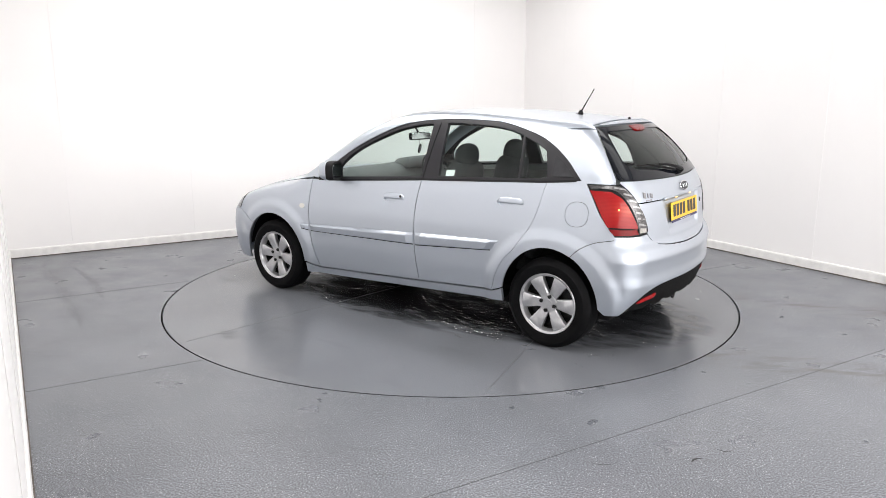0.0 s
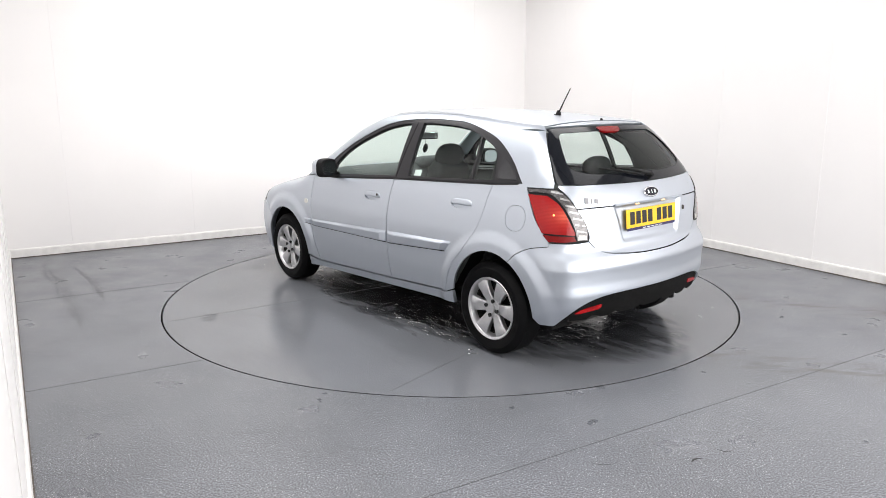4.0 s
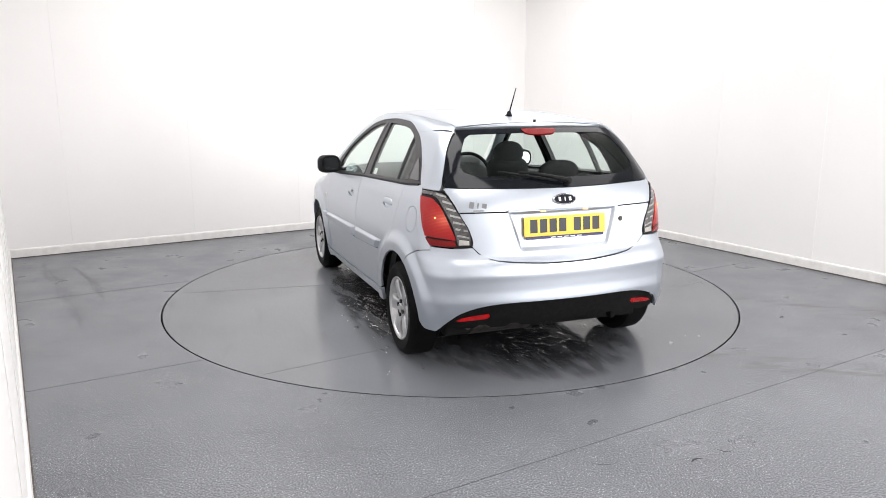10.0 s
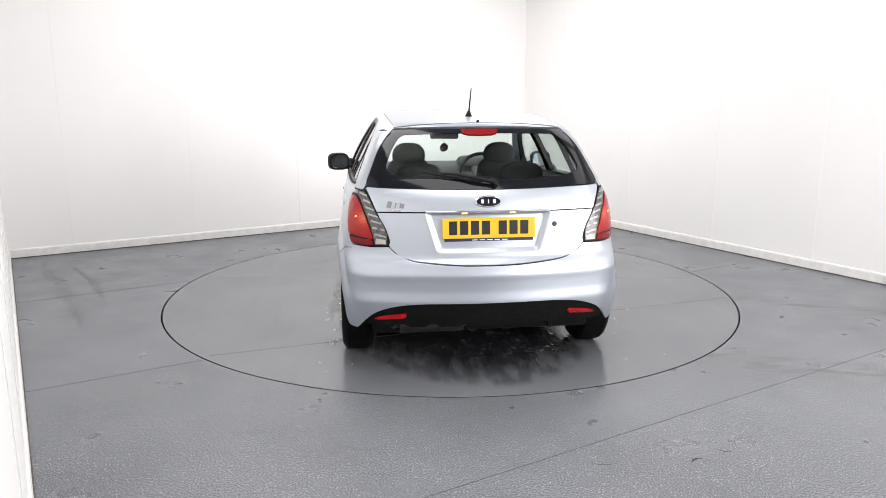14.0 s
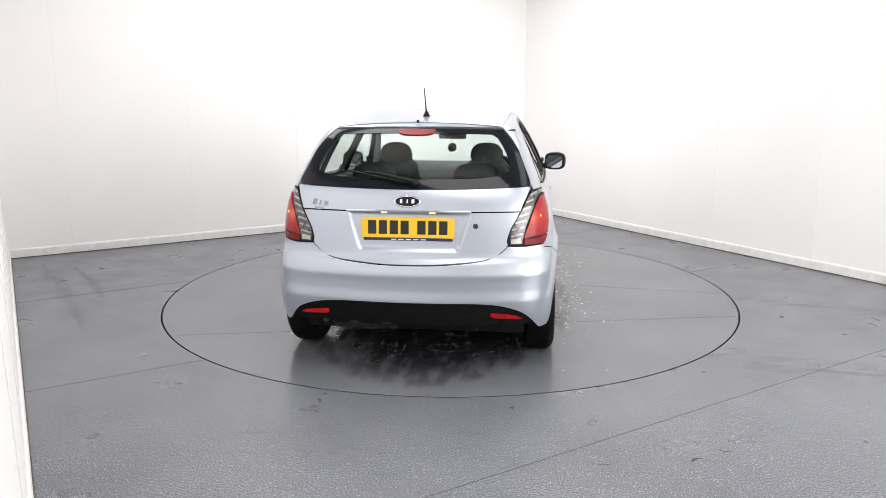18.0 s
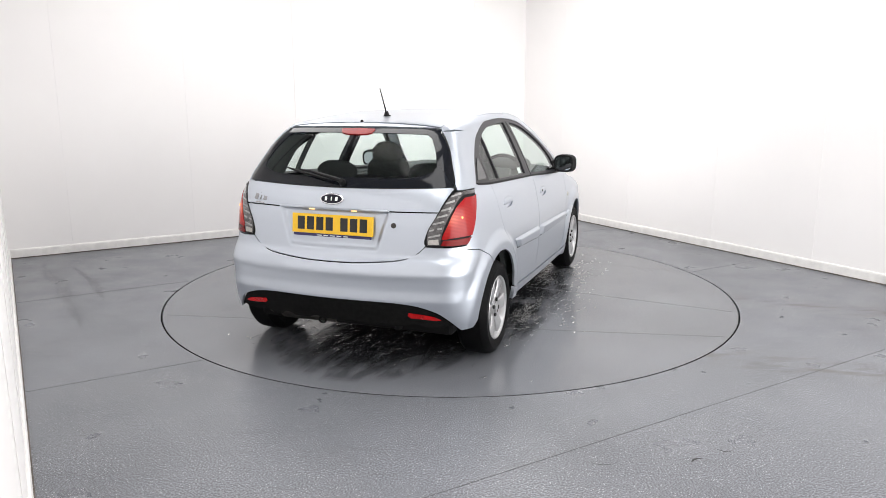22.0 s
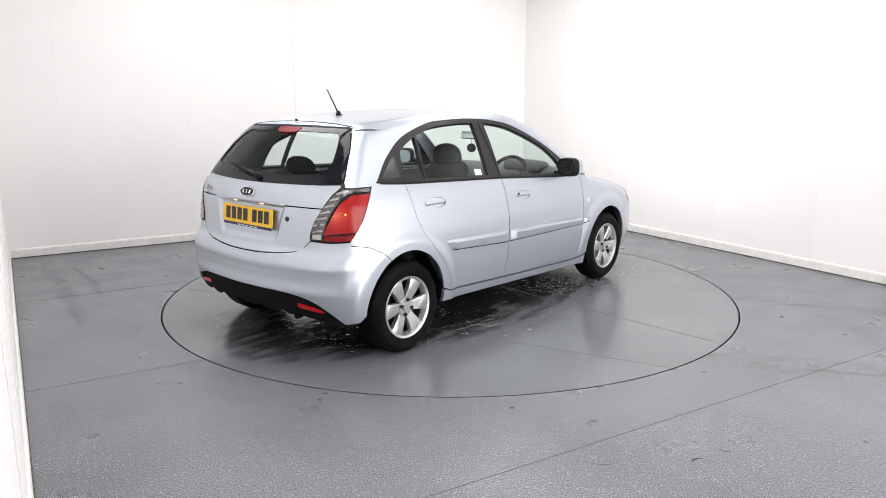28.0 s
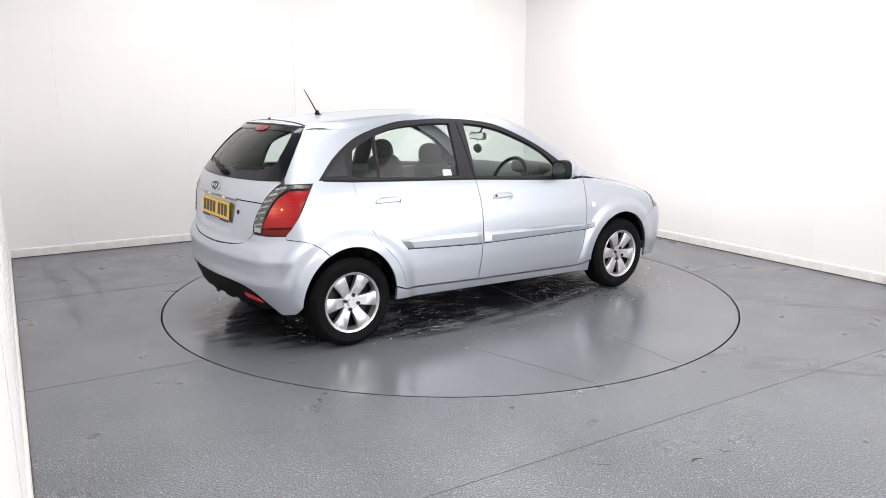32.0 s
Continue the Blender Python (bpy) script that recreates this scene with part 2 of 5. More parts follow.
def lathe(profile, seg=48):
    """Turns (radius, height) pairs about the y axis."""
    bm = bmesh.new()
    rings = []
    for r, h in profile:
        rings.append([bm.verts.new((r * math.cos(2 * math.pi * i / seg), h, r * math.sin(2 * math.pi * i / seg))) for i in range(seg)])
    for a, b in zip(rings, rings[1:]):
        for i in range(seg):
            bm.faces.new((a[i], a[(i + 1) % seg], b[(i + 1) % seg], b[i]))
    return bm


def pipe(points, radius, seg=8):
    """A round bar along points."""
    bm = bmesh.new()
    rings = []
    pts = [Vector(p) for p in points]
    for i, p in enumerate(pts):
        d = (pts[min(i + 1, len(pts) - 1)] - pts[max(i - 1, 0)]).normalized()
        a = d.orthogonal().normalized()
        b = d.cross(a)
        r = radius[i] if isinstance(radius, (list, tuple)) else radius
        rings.append([bm.verts.new(p + (a * math.cos(k * 2 * math.pi / seg) + b * math.sin(k * 2 * math.pi / seg)) * r) for k in range(seg)])
    for a, b in zip(rings, rings[1:]):
        best = min(range(seg), key=lambda s: sum((a[k].co - b[(k + s) % seg].co).length for k in range(seg)))
        for i in range(seg):
            bm.faces.new((a[i], a[(i + 1) % seg], b[(i + 1 + best) % seg], b[(i + best) % seg]))
    bm.faces.new(rings[0][::-1])
    bm.faces.new(rings[-1])
    bmesh.ops.recalc_face_normals(bm, faces=bm.faces)
    return bm


def join(*parts_):
    """One bmesh out of several."""
    out = bmesh.new()
    for b in parts_:
        me = bpy.data.meshes.new("t")
        b.to_mesh(me)
        b.free()
        out.from_mesh(me)
        bpy.data.meshes.remove(me)
    return out


def writing(name, text, size, m, mat, parent, depth=0.001, shear=0.0, squeeze=1.0):
    """Letters as a mesh."""
    cu = bpy.data.curves.new(name, "FONT")
    cu.body, cu.size, cu.align_x, cu.align_y, cu.extrude, cu.shear = text, size, "CENTER", "CENTER", depth, shear
    tmp = new("tmp", cu)
    me = bpy.data.meshes.new_from_object(tmp.evaluated_get(bpy.context.evaluated_depsgraph_get()))
    bpy.data.objects.remove(tmp)
    bpy.data.curves.remove(cu)
    me.transform(m @ Matrix.Diagonal((squeeze, 1, 1, 1)))
    me.name = name
    me.materials.clear()
    me.materials.append(mat)
    ob = new(name, me)
    ob.parent = parent
    return ob


# ---------------------------------------------------------------- car body form
def table(pairs, soft):
    """A smooth curve through rough pairs, as a dense table."""
    p = np.array(pairs, float)
    g = np.arange(p[0, 0] - 0.3, p[-1, 0] + 0.3, 0.004)
    v = np.interp(g, p[:, 0], p[:, 1])
    if soft > 0:
        k = np.exp(-0.5 * (np.arange(-60, 61) * 0.004 / soft) ** 2)
        v = np.convolve(np.pad(v, 60, mode="edge"), k / k.sum(), mode="valid")
    return g, v


def at(tab, q):
    return np.interp(q, tab[0], tab[1])


TOP = table([(-2.2, 1.28), (-1.55, 1.385), (-1.41, 1.410), (-1.2, 1.426), (-0.9, 1.449), (-0.5, 1.472), (-0.1, 1.472),
             (0.15, 1.448), (0.4, 1.358), (0.7, 1.18), (1.0, 1.01), (1.12, 0.965), (1.4, 0.915), (1.7, 0.845),
             (1.88, 0.76), (2.0, 0.66), (2.2, 0.5)], 0.05)
CROWN = table([(-1.6, 0.022), (0.0, 0.022), (0.4, 0.03), (1.0, 0.06), (1.3, 0.05), (2.2, 0.07)], 0.08)
REAR = table([(0.1, -1.80), (0.25, -1.83), (0.36, -1.868), (0.44, -1.884), (0.50, -1.879), (0.56, -1.882), (0.592, -1.887), (0.606, -1.884), (0.655, -1.866), (0.69, -1.838),
              (0.86, -1.822), (0.96, -1.806), (1.03, -1.78), (1.10, -1.735), (1.25, -1.60), (1.36, -1.49), (1.46, -1.40)], 0.008)
RCURVE = table([(0.2, 0.22), (0.7, 0.2), (0.9, 0.2), (1.05, 0.22), (1.4, 0.2)], 0.04)
NOSE = table([(0.1, 1.93), (0.3, 2.03), (0.5, 2.06), (0.65, 2.03), (0.8, 1.95), (1.0, 1.8), (1.5, 1.6)], 0.03)
WIDE = table([(0.1, 0.76), (0.22, 0.795), (0.3, 0.815), (0.45, 0.832), (0.6, 0.838), (0.72, 0.835), (0.86, 0.815),
              (0.95, 0.797), (0.99, 0.784), (1.04, 0.758), (1.10, 0.735), (1.25, 0.66), (1.40, 0.575), (1.6, 0.45)], 0.02)
PLAN = table([(-2.0, -0.12), (-1.75, -0.06), (-1.5, -0.028), (-1.2, -0.010), (-0.8, -0.002), (0.0, 0.0), (0.8, -0.004), (1.2, -0.010),
              (1.5, -0.026), (1.8, -0.065), (2.1, -0.14)], 0.06)


def smax(a, b, k):
    h = np.clip(0.5 + 0.5 * (a - b) / k, 0, 1)
    return b + (a - b) * h + k * h * (1 - h)


def flare(x, z):
    """The swelling of the wings round the wheels."""
    out = 0
    for wx, amount in ((1.25, 0.020), (-1.25, 0.024)):
        r = np.hypot(x - wx, z - 0.29)
        s = np.clip((0.485 - r) / 0.08, 0, 1)
        out = out + amount * s * s * (3 - 2 * s)
    return out


def recess(y, z):
    """The hollow of the tailgate that holds the plate."""
    half = np.interp(z, [0.70, 0.93], [0.285, 0.355])
    a = np.clip((half - np.abs(y)) / 0.034, 0, 1)
    b = np.clip((z - 0.712) / 0.026, 0, 1) * np.clip((0.942 - z) / 0.022, 0, 1)
    a, b = a * a * (3 - 2 * a), b * b * (3 - 2 * b)
    return a * b


def body(x, y, z):
    """Below zero inside the car."""
    side = np.abs(y) - at(WIDE, z) - at(PLAN, x) - flare(x, z)
    top = (z - at(TOP, x) + at(CROWN, x) * (y / 0.6) ** 2) * 0.8
    rear = at(REAR, z) + at(RCURVE, z) * y * y + 0.020 * recess(y, z) - x
    nose = x - at(NOSE, z) + 0.28 * y * y
    f = smax(side, top, np.interp(x, [-1.35, -0.8], [0.08, 0.055]))
    f = smax(f, rear, np.interp(z, [0.3, 0.6, 0.72, 1.0, 1.4], [0.13, 0.14, 0.2, 0.16, 0.10]))
    f = smax(f, nose, np.interp(z, [0.4, 0.8], [0.12, 0.2]))
    return smax(f, 0.17 - z, 0.03)


def slope(p):
    e = 0.009
    x, y, z = p[:, 0], p[:, 1], p[:, 2]
    n = np.stack([body(x + e, y, z) - body(x - e, y, z), body(x, y + e, z) - body(x, y - e, z), body(x, y, z + e) - body(x, y, z - e)], 1)
    return n / np.maximum(np.linalg.norm(n, axis=1), 1e-9)[:, None]


def meet(o, d, reach, steps=70):
    """Where rays from o along d first enter the body."""
    lo, hi = np.zeros(len(o)), np.full(len(o), float(reach))
    found = np.zeros(len(o), bool)
    for i in range(1, steps + 1):
        s = reach * i / steps
        q = o + d * s
        inside = (body(q[:, 0], q[:, 1], q[:, 2]) < 0) & ~found
        hi[inside], lo[inside] = s, s - reach / steps
        found |= inside
    for _ in range(22):
        m = (lo + hi) / 2
        q = o + d * m[:, None]
        inside = body(q[:, 0], q[:, 1], q[:, 2]) < 0
        hi, lo = np.where(inside, m, hi), np.where(inside, lo, m)
    return o + d * hi[:, None], found


def cast(plane, a, b):
    """Points of a view (side: x, z; rear: y, z; top: x, y; round: turn about an upright axis, z) brought onto the body."""
    n = len(a)
    zero, one = np.zeros(n), np.ones(n)
    if plane == "side":
        o, d = np.stack([a, one * 1.3, b], 1), np.stack([zero, -one, zero], 1)
    elif plane == "rear":
        o, d = np.stack([-one * 2.3, a, b], 1), np.stack([one, zero, zero], 1)
    elif plane == "top":
        o, d = np.stack([a, b, one * 1.8], 1), np.stack([zero, zero, -one], 1)
    elif plane == "front":
        o, d = np.stack([one * 2.3, a, b], 1), np.stack([-one, zero, zero], 1)
    elif plane == "over":  # degrees up from the left side, x
        t = np.radians(a)
        u = np.stack([zero, np.cos(t), np.sin(t)], 1)
        o = np.stack([b, zero, zero + 0.95], 1) + u * 1.2
        d = -u
    elif plane == "arc":  # degrees up from straight back, y
        t = np.radians(a)
        u = np.stack([-np.cos(t), zero, np.sin(t)], 1)
        o = np.stack([zero - 1.0, b, zero + 1.0], 1) + u * 1.2
        d = -u
    elif plane == "bow":  # as round, at the front
        t = np.radians(a)
        u = np.stack([np.cos(t), np.sin(t), zero], 1)
        o = np.stack([zero + 1.0, zero, b], 1) + u * 1.4
        d = -u
    else:  # round: degrees from straight back, to the left
        t = np.radians(a)
        u = np.stack([-np.cos(t), np.sin(t), zero], 1)
        o = np.stack([zero - 1.0, zero, b], 1) + u * 1.4
        d = -u
    p, ok = meet(o, d, 1.35)
    return p, slope(p)


def turned(plane, pts, to):
    """Points of one view as points of another."""
    p, n = cast(plane, np.array([q[0] for q in pts], float), np.array([q[1] for q in pts], float))
    x, y, z = p[:, 0], p[:, 1], p[:, 2]
    r = {"over": (np.degrees(np.arctan2(z - 0.95, y)), x), "round": (np.degrees(np.arctan2(y, -(x + 1.0))), z), "rear": (y, z),
         "side": (x, z), "top": (x, y), "arc": (np.degrees(np.arctan2(z - 1.0, -(x + 1.0))), y), "bow": (np.degrees(np.arctan2(y, x - 1.0)), z)}[to]
    return list(zip(r[0].tolist(), r[1].tolist()))


# ---------------------------------------------------------------- end of form


# ---------------------------------------------------------------- the room
def slab(name, centre, size, mat, label, category="wall", yaw=YAW):
    ob = part(name, box(size), mat)
    ob.matrix_world = Matrix.Translation(centre) @ pose(0, 0, 0, 0, 0, yaw)
    return tagged(ob, label, category, "", "structure")


WIDTH, LENGTH = RIGHT - LEFT, BACK - FRONT
MIDU, MIDV = (RIGHT + LEFT) / 2, (BACK + FRONT) / 2


def floor_sheet():
    """The fixed floor, with a round hole for the turntable."""
    bm = bmesh.new()
    n = 160
    hole = [Vector((math.cos(2 * math.pi * i / n), math.sin(2 * math.pi * i / n), 0)) * (DISC + 0.012) for i in range(n)]
    top = [bm.verts.new(p) for p in hole]
    low = [bm.verts.new(p - Vector((0, 0, 0.06))) for p in hole]
    rim = []
    for p in hole:
        u, v = p.dot(U), p.dot(V)
        s = min(((RIGHT + 0.1) / u if u > 0 else (LEFT - 0.1) / u if u < 0 else 99), ((BACK + 0.1) / v if v > 0 else (FRONT - 0.1) / v if v < 0 else 99))
        rim.append(bm.verts.new(p * s))
    corners = [place(a, b) for a in (LEFT - 0.1, RIGHT + 0.1) for b in (FRONT - 0.1, BACK + 0.1)]
    for i in range(n):
        j = (i + 1) % n
        bm.faces.new((top[i], rim[i], rim[j], top[j]))
        bm.faces.new((low[i], top[i], top[j], low[j]))
    for c in corners:
        near = sorted(rim, key=lambda q: (q.co - c).length)[:6]
        pair = min(((a, b) for a in near for b in near if a is not b and abs((a.co - b.co).dot(U)) > 1e-4 and abs((a.co - b.co).dot(V)) > 1e-4
                    and (abs(a.co.dot(U) - c.dot(U)) < 1e-4 or abs(a.co.dot(V) - c.dot(V)) < 1e-4)), key=lambda q: (q[0].co - q[1].co).length, default=None)
        if pair:
            cv = bm.verts.new(c)
            bm.faces.new((pair[0], cv, pair[1]))
    bmesh.ops.recalc_face_normals(bm, faces=bm.faces)
    up = [f for f in bm.faces if abs(f.normal.z) > 0.9]
    bmesh.ops.reverse_faces(bm, faces=[f for f in up if f.normal.z < 0])
    return tagged(part("floor", bm, FLOOR), "speckled grey safety vinyl floor with scuffs", "floor", "", "structure")


floor_ob = floor_sheet()
pit = tagged(part("pit_floor", tube(DISC + 0.1, 0.02, Matrix.Translation((0, 0, -0.08)), 64), LINER), "dark pit under the turntable", "floor", "", "structure")
DECKSEAM = material("damp_vinyl_weld", (0.10, 0.103, 0.108), 0.35)
SEAM = material("vinyl_weld", (0.075, 0.076, 0.08), 0.5)
for sv in (-2.70, -0.66, 1.38, -4.74):
    # the weld runs from wall to wall but for the turntable
    cut = math.sqrt(max(0, (DISC + 0.012) ** 2 - sv * sv)) if abs(sv) < DISC else 0
    spans = [(LEFT, -cut), (cut, RIGHT)] if cut else [(LEFT, RIGHT)]
    for a, b in spans:
        s = part("floor_weld", box((b - a, 0.003, 0.0012)), SEAM)
        s.matrix_world = Matrix.Translation(place((a + b) / 2, sv, 0.0006)) @ pose(0, 0, 0, 0, 0, YAW)
        tagged(s, "thin dark weld line in the vinyl", "floor seam", "floor welds", "structure")


def board_wall(name, u0, v0, u1, v1, inward, joints, label):
    """A wall of white boards with cover strips at the joints and a skirting board."""
    a, b = place(u0, v0), place(u1, v1)
    run = (b - a).normalized()
    length = (b - a).length
    turn = math.degrees(math.atan2(run.y, run.x))
    n = Vector(inward)
    core = part(name, box((length + 0.2, 0.1, HIGH + 0.1)), WALL)
    core.matrix_world = Matrix.Translation((a + b) / 2 - n * 0.066 + Vector((0, 0, HIGH / 2))) @ pose(0, 0, 0, 0, 0, turn)
    tagged(core, label, "wall", "", "structure")
    inv = core.matrix_world.inverted()
    edges = [-0.012, *[q for q, strip in joints], length + 0.012]
    for s0, s1 in zip(edges, edges[1:]):
        p = part("panel", box((s1 - s0 - 0.0006, 0.012, HIGH), None, 0.0006, 1), WALL, core)
        p.matrix_parent_inverse = Matrix()
        p.matrix_basis = inv @ Matrix.Translation(a + run * (s0 + s1) / 2 - n * 0.008 + Vector((0, 0, HIGH / 2))) @ pose(0, 0, 0, 0, 0, turn)
    for q, strip in joints:
        if strip:
            p = part("joint_strip", box((0.014, 0.004, HIGH), None, 0.0018, 2), WALL, core)
            p.matrix_basis = inv @ Matrix.Translation(a + run * q + Vector((0, 0, HIGH / 2))) @ pose(0, 0, 0, 0, 0, turn)
    bm = bmesh.new()
    prof = [(0, 0), (0.016, 0), (0.016, 0.074), (0.012, 0.086), (0.006, 0.09), (0, 0.09)]
    ends = [[bm.verts.new((s * length / 2, -d, h)) for d, h in prof] for s in (-1, 1)]
    for i in range(len(prof)):
        j = (i + 1) % len(prof)
        bm.faces.new((ends[0][i], ends[0][j], ends[1][j], ends[1][i]))
    bmesh.ops.recalc_face_normals(bm, faces=bm.faces)
    sk = part("baseboard", bm, TRIM)
    flip = 0 if Vector((run.y, -run.x, 0)).dot(n) > 0 else 180
    sk.matrix_world = Matrix.Translation((a + b) / 2 - n * 0.002 + Vector((0, 0, 0.002))) @ pose(0, 0, 0, 0, 0, turn + flip)
    seal = part("dirty_seal", box((length, 0.006, 0.009), Matrix.Translation((0, -0.019, 0.003))), DIRT, sk, "dirty sealant along the floor")
    tagged(sk, "white painted skirting board with dirty lower edge", "skirting board", "skirting boards", "structure")
    return core


board_wall("wall_north", LEFT, BACK, RIGHT, BACK, -V, [(x - LEFT, k in (2, 3)) for k, x in enumerate((-2.55, -1.33, -0.107, 1.138, 2.36))], "white board wall with narrow joint strips")
board_wall("wall_east", RIGHT, BACK, RIGHT, FRONT, -U, [(BACK - x, k in (1, 2, 3)) for k, x in enumerate((2.41, 1.19, -0.03, -1.15, -2.46, -3.68, -4.9))], "white board wall with narrow joint strips")
board_wall("wall_west", LEFT, FRONT, LEFT, BACK, U, [(x - FRONT, True) for x in (-4.0, -2.8, -1.6, -0.4, 0.8, 2.0)], "white board wall seen at a glancing angle")
board_wall("wall_south", RIGHT, FRONT, LEFT, FRONT, V, [(x, True) for x in (1.22, 2.44, 3.66, 4.88)], "plain white board wall")
slab("skirting_end", place(RIGHT - 0.029, -1.93, 0.052), (0.045, 0.11, 0.1), material("brown_wood_end", (0.07, 0.04, 0.025), 0.6, 0, 0, 0.3, 30), "dark brown end block of the skirting", "skirting end")
slab("ceiling", place(MIDU, MIDV, HIGH + 0.06), (WIDTH + 0.4, LENGTH + 0.4, 0.1), CEIL, "plain painted ceiling", "ceiling")

# the turntable
table_thing = thing("turntable", "round vehicle turntable covered in damp grey vinyl", "turntable")


def disc_mesh():
    bm = bmesh.new()
    n = 160
    prof = [(DISC - 0.004, -0.05), (DISC, -0.012), (DISC, -0.002), (DISC - 0.002, 0.0), (1.4, 0.0), (0.7, 0.0)]
    rings = [[bm.verts.new((r * math.cos(2 * math.pi * i / n), r * math.sin(2 * math.pi * i / n), h)) for i in range(n)] for r, h in prof]
    for a, b in zip(rings, rings[1:]):
        for i in range(n):
            bm.faces.new((a[i], a[(i + 1) % n], b[(i + 1) % n], b[i]))
    bm.faces.new(rings[-1])
    return bm


part("disc", disc_mesh(), TABLE, table_thing, "damp grey vinyl deck with car shade painted in")
bm = bmesh.new()
ring_prof = [(DISC + 0.0005, -0.02), (DISC + 0.0035, -0.02), (DISC + 0.0035, -0.001), (DISC + 0.0005, -0.001)]
rings = [[bm.verts.new((q * math.cos(2 * math.pi * i / 160), q * math.sin(2 * math.pi * i / 160), h)) for i in range(160)] for q, h in ring_prof]
for k in range(4):
    for i in range(160):
        bm.faces.new((rings[k][i], rings[k][(i + 1) % 160], rings[(k + 1) % 4][(i + 1) % 160], rings[(k + 1) % 4][i]))
bmesh.ops.recalc_face_normals(bm, faces=bm.faces)
part("edge_ring", bm, LINER, table_thing, "dark metal rim of the turntable")
for (ax, ay), (bx, by) in (((-1.42, 1.68), (-0.55, -2.14)), ((0.62, 2.10), (0.08, -2.19))):
    d = Vector((bx - ax, by - ay, 0))
    part("weld", box((d.length, 0.0025, 0.001), Matrix.Translation(((ax + bx) / 2, (ay + by) / 2, 0.0006)) @ pose(0, 0, 0, 0, 0, math.degrees(math.atan2(d.y, d.x)))), DECKSEAM, table_thing, "thin weld line in the deck")


def water(rng, zones):
    """Drops and short runs of water lying on the deck."""
    bm = bmesh.new()
    for cx, cy, sx, sy, count, big in zones:
        for _ in range(int(count * 0.6)):
            x, y = rng.gauss(cx, sx), rng.gauss(cy, sy)
            if math.hypot(x, y) > 2.1:
                continue
            size = big * rng.uniform(0.25, 1.0) ** 2 + 0.004
            stretch = rng.uniform(1.0, 2.6)
            turn = rng.gauss(0, 0.45)
            n = 12
            ph = [rng.uniform(0, 6.28) for _ in range(3)]
            lo, hi = [], []
            for i in range(n):
                a = 2 * math.pi * i / n
                rr = size * (1 + 0.15 * math.sin(2 * a + ph[0]) + 0.1 * math.sin(3 * a + ph[1]) + 0.05 * math.sin(5 * a + ph[2]))
                px, py = rr * math.cos(a) * stretch, rr * math.sin(a)
                wx, wy = x + px * math.cos(turn) - py * math.sin(turn), y + px * math.sin(turn) + py * math.cos(turn)
                lo.append(bm.verts.new((wx, wy, 0.0003)))
                hi.append(bm.verts.new((x + (wx - x) * 0.72, y + (wy - y) * 0.72, min(0.0022, size * 0.22))))
            mid = bm.verts.new((x, y, min(0.0026, size * 0.27)))
            for i in range(n):
                j = (i + 1) % n
                bm.faces.new((lo[i], lo[j], hi[j], hi[i]))
                bm.faces.new((hi[i], hi[j], mid))
    return bm


def runs(rng, bm, zones):
    """Wavy runs of water drawn out along the car."""
    for cx, cy, sx, sy, count in zones:
        for _ in range(count):
            x, y = rng.gauss(cx, sx), rng.gauss(cy, sy)
            if math.hypot(x, y) > 2.0:
                continue
            n = rng.randint(5, 14)
            wide, high, turn = rng.uniform(0.0025, 0.0065), rng.uniform(0.002, 0.0042), rng.gauss(0, 0.22)
            ph, amp = rng.uniform(0, 6.28), rng.uniform(0.002, 0.008)
            rows = []
            for i in range(n + 1):
                w = wide * (0.25 + math.sin(math.pi * i / n)) * (1 + 0.4 * math.sin(2.3 * i + ph))
                px, py = 0.011 * (i - n / 2), amp * math.sin(1.1 * i + ph)
                mx, my = x + px * math.cos(turn) - py * math.sin(turn), y + px * math.sin(turn) + py * math.cos(turn)
                h = high * (0.3 + 0.7 * math.sin(math.pi * i / n))
                rows.append([bm.verts.new((mx - w * k * math.sin(turn), my + w * k * math.cos(turn), z)) for k, z in ((-1, 0.0003), (-0.65, h * 0.75), (0, h), (0.65, h * 0.75), (1, 0.0003))])
            for p, q in zip(rows, rows[1:]):
                for k in range(4):
                    bm.faces.new((p[k], q[k], q[k + 1], p[k + 1]))
    bmesh.ops.recalc_face_normals(bm, faces=bm.faces)
    return bm


WATER = glass_material("water", (1.0, 1.0, 1.0), 0.02, 0.95, 0.14)
rng = random.Random(5)
drops = part("water", runs(rng, water(rng, [(-1.55, 0.1, 0.12, 0.36, 200, 0.006), (0.85, -0.85, 0.40, 0.14, 320, 0.013), (-0.35, -1.0, 0.35, 0.12, 160, 0.010), (-0.75, -0.85, 0.30, 0.10, 90, 0.008), (-0.45, 0.62, 0.38, 0.20, 170, 0.013), (0.75, -0.45, 0.38, 0.16, 190, 0.014), (-0.5, -0.55, 0.45, 0.18, 120, 0.011),
                                        (-1.45, 0.0, 0.22, 0.42, 150, 0.011), (0.2, 0.1, 0.6, 0.4, 90, 0.014)]),
                             [(-0.72, 0.70, 0.18, 0.08, 150), (-0.30, 0.74, 0.22, 0.05, 40), (0.75, -0.60, 0.22, 0.09, 200), (-0.55, -0.76, 0.22, 0.06, 100), (-1.62, 0.35, 0.14, 0.22, 16), (-1.60, -0.25, 0.14, 0.25, 12), (0.9, 0.66, 0.2, 0.06, 30)]), WATER, table_thing, "drops and runs of water")
drops["kind"] = "stuff"
smooth(drops, 80)


# old marks on the fixed floor
MARK = material("black_rubber_mark", (0.02, 0.02, 0.021), 0.6)


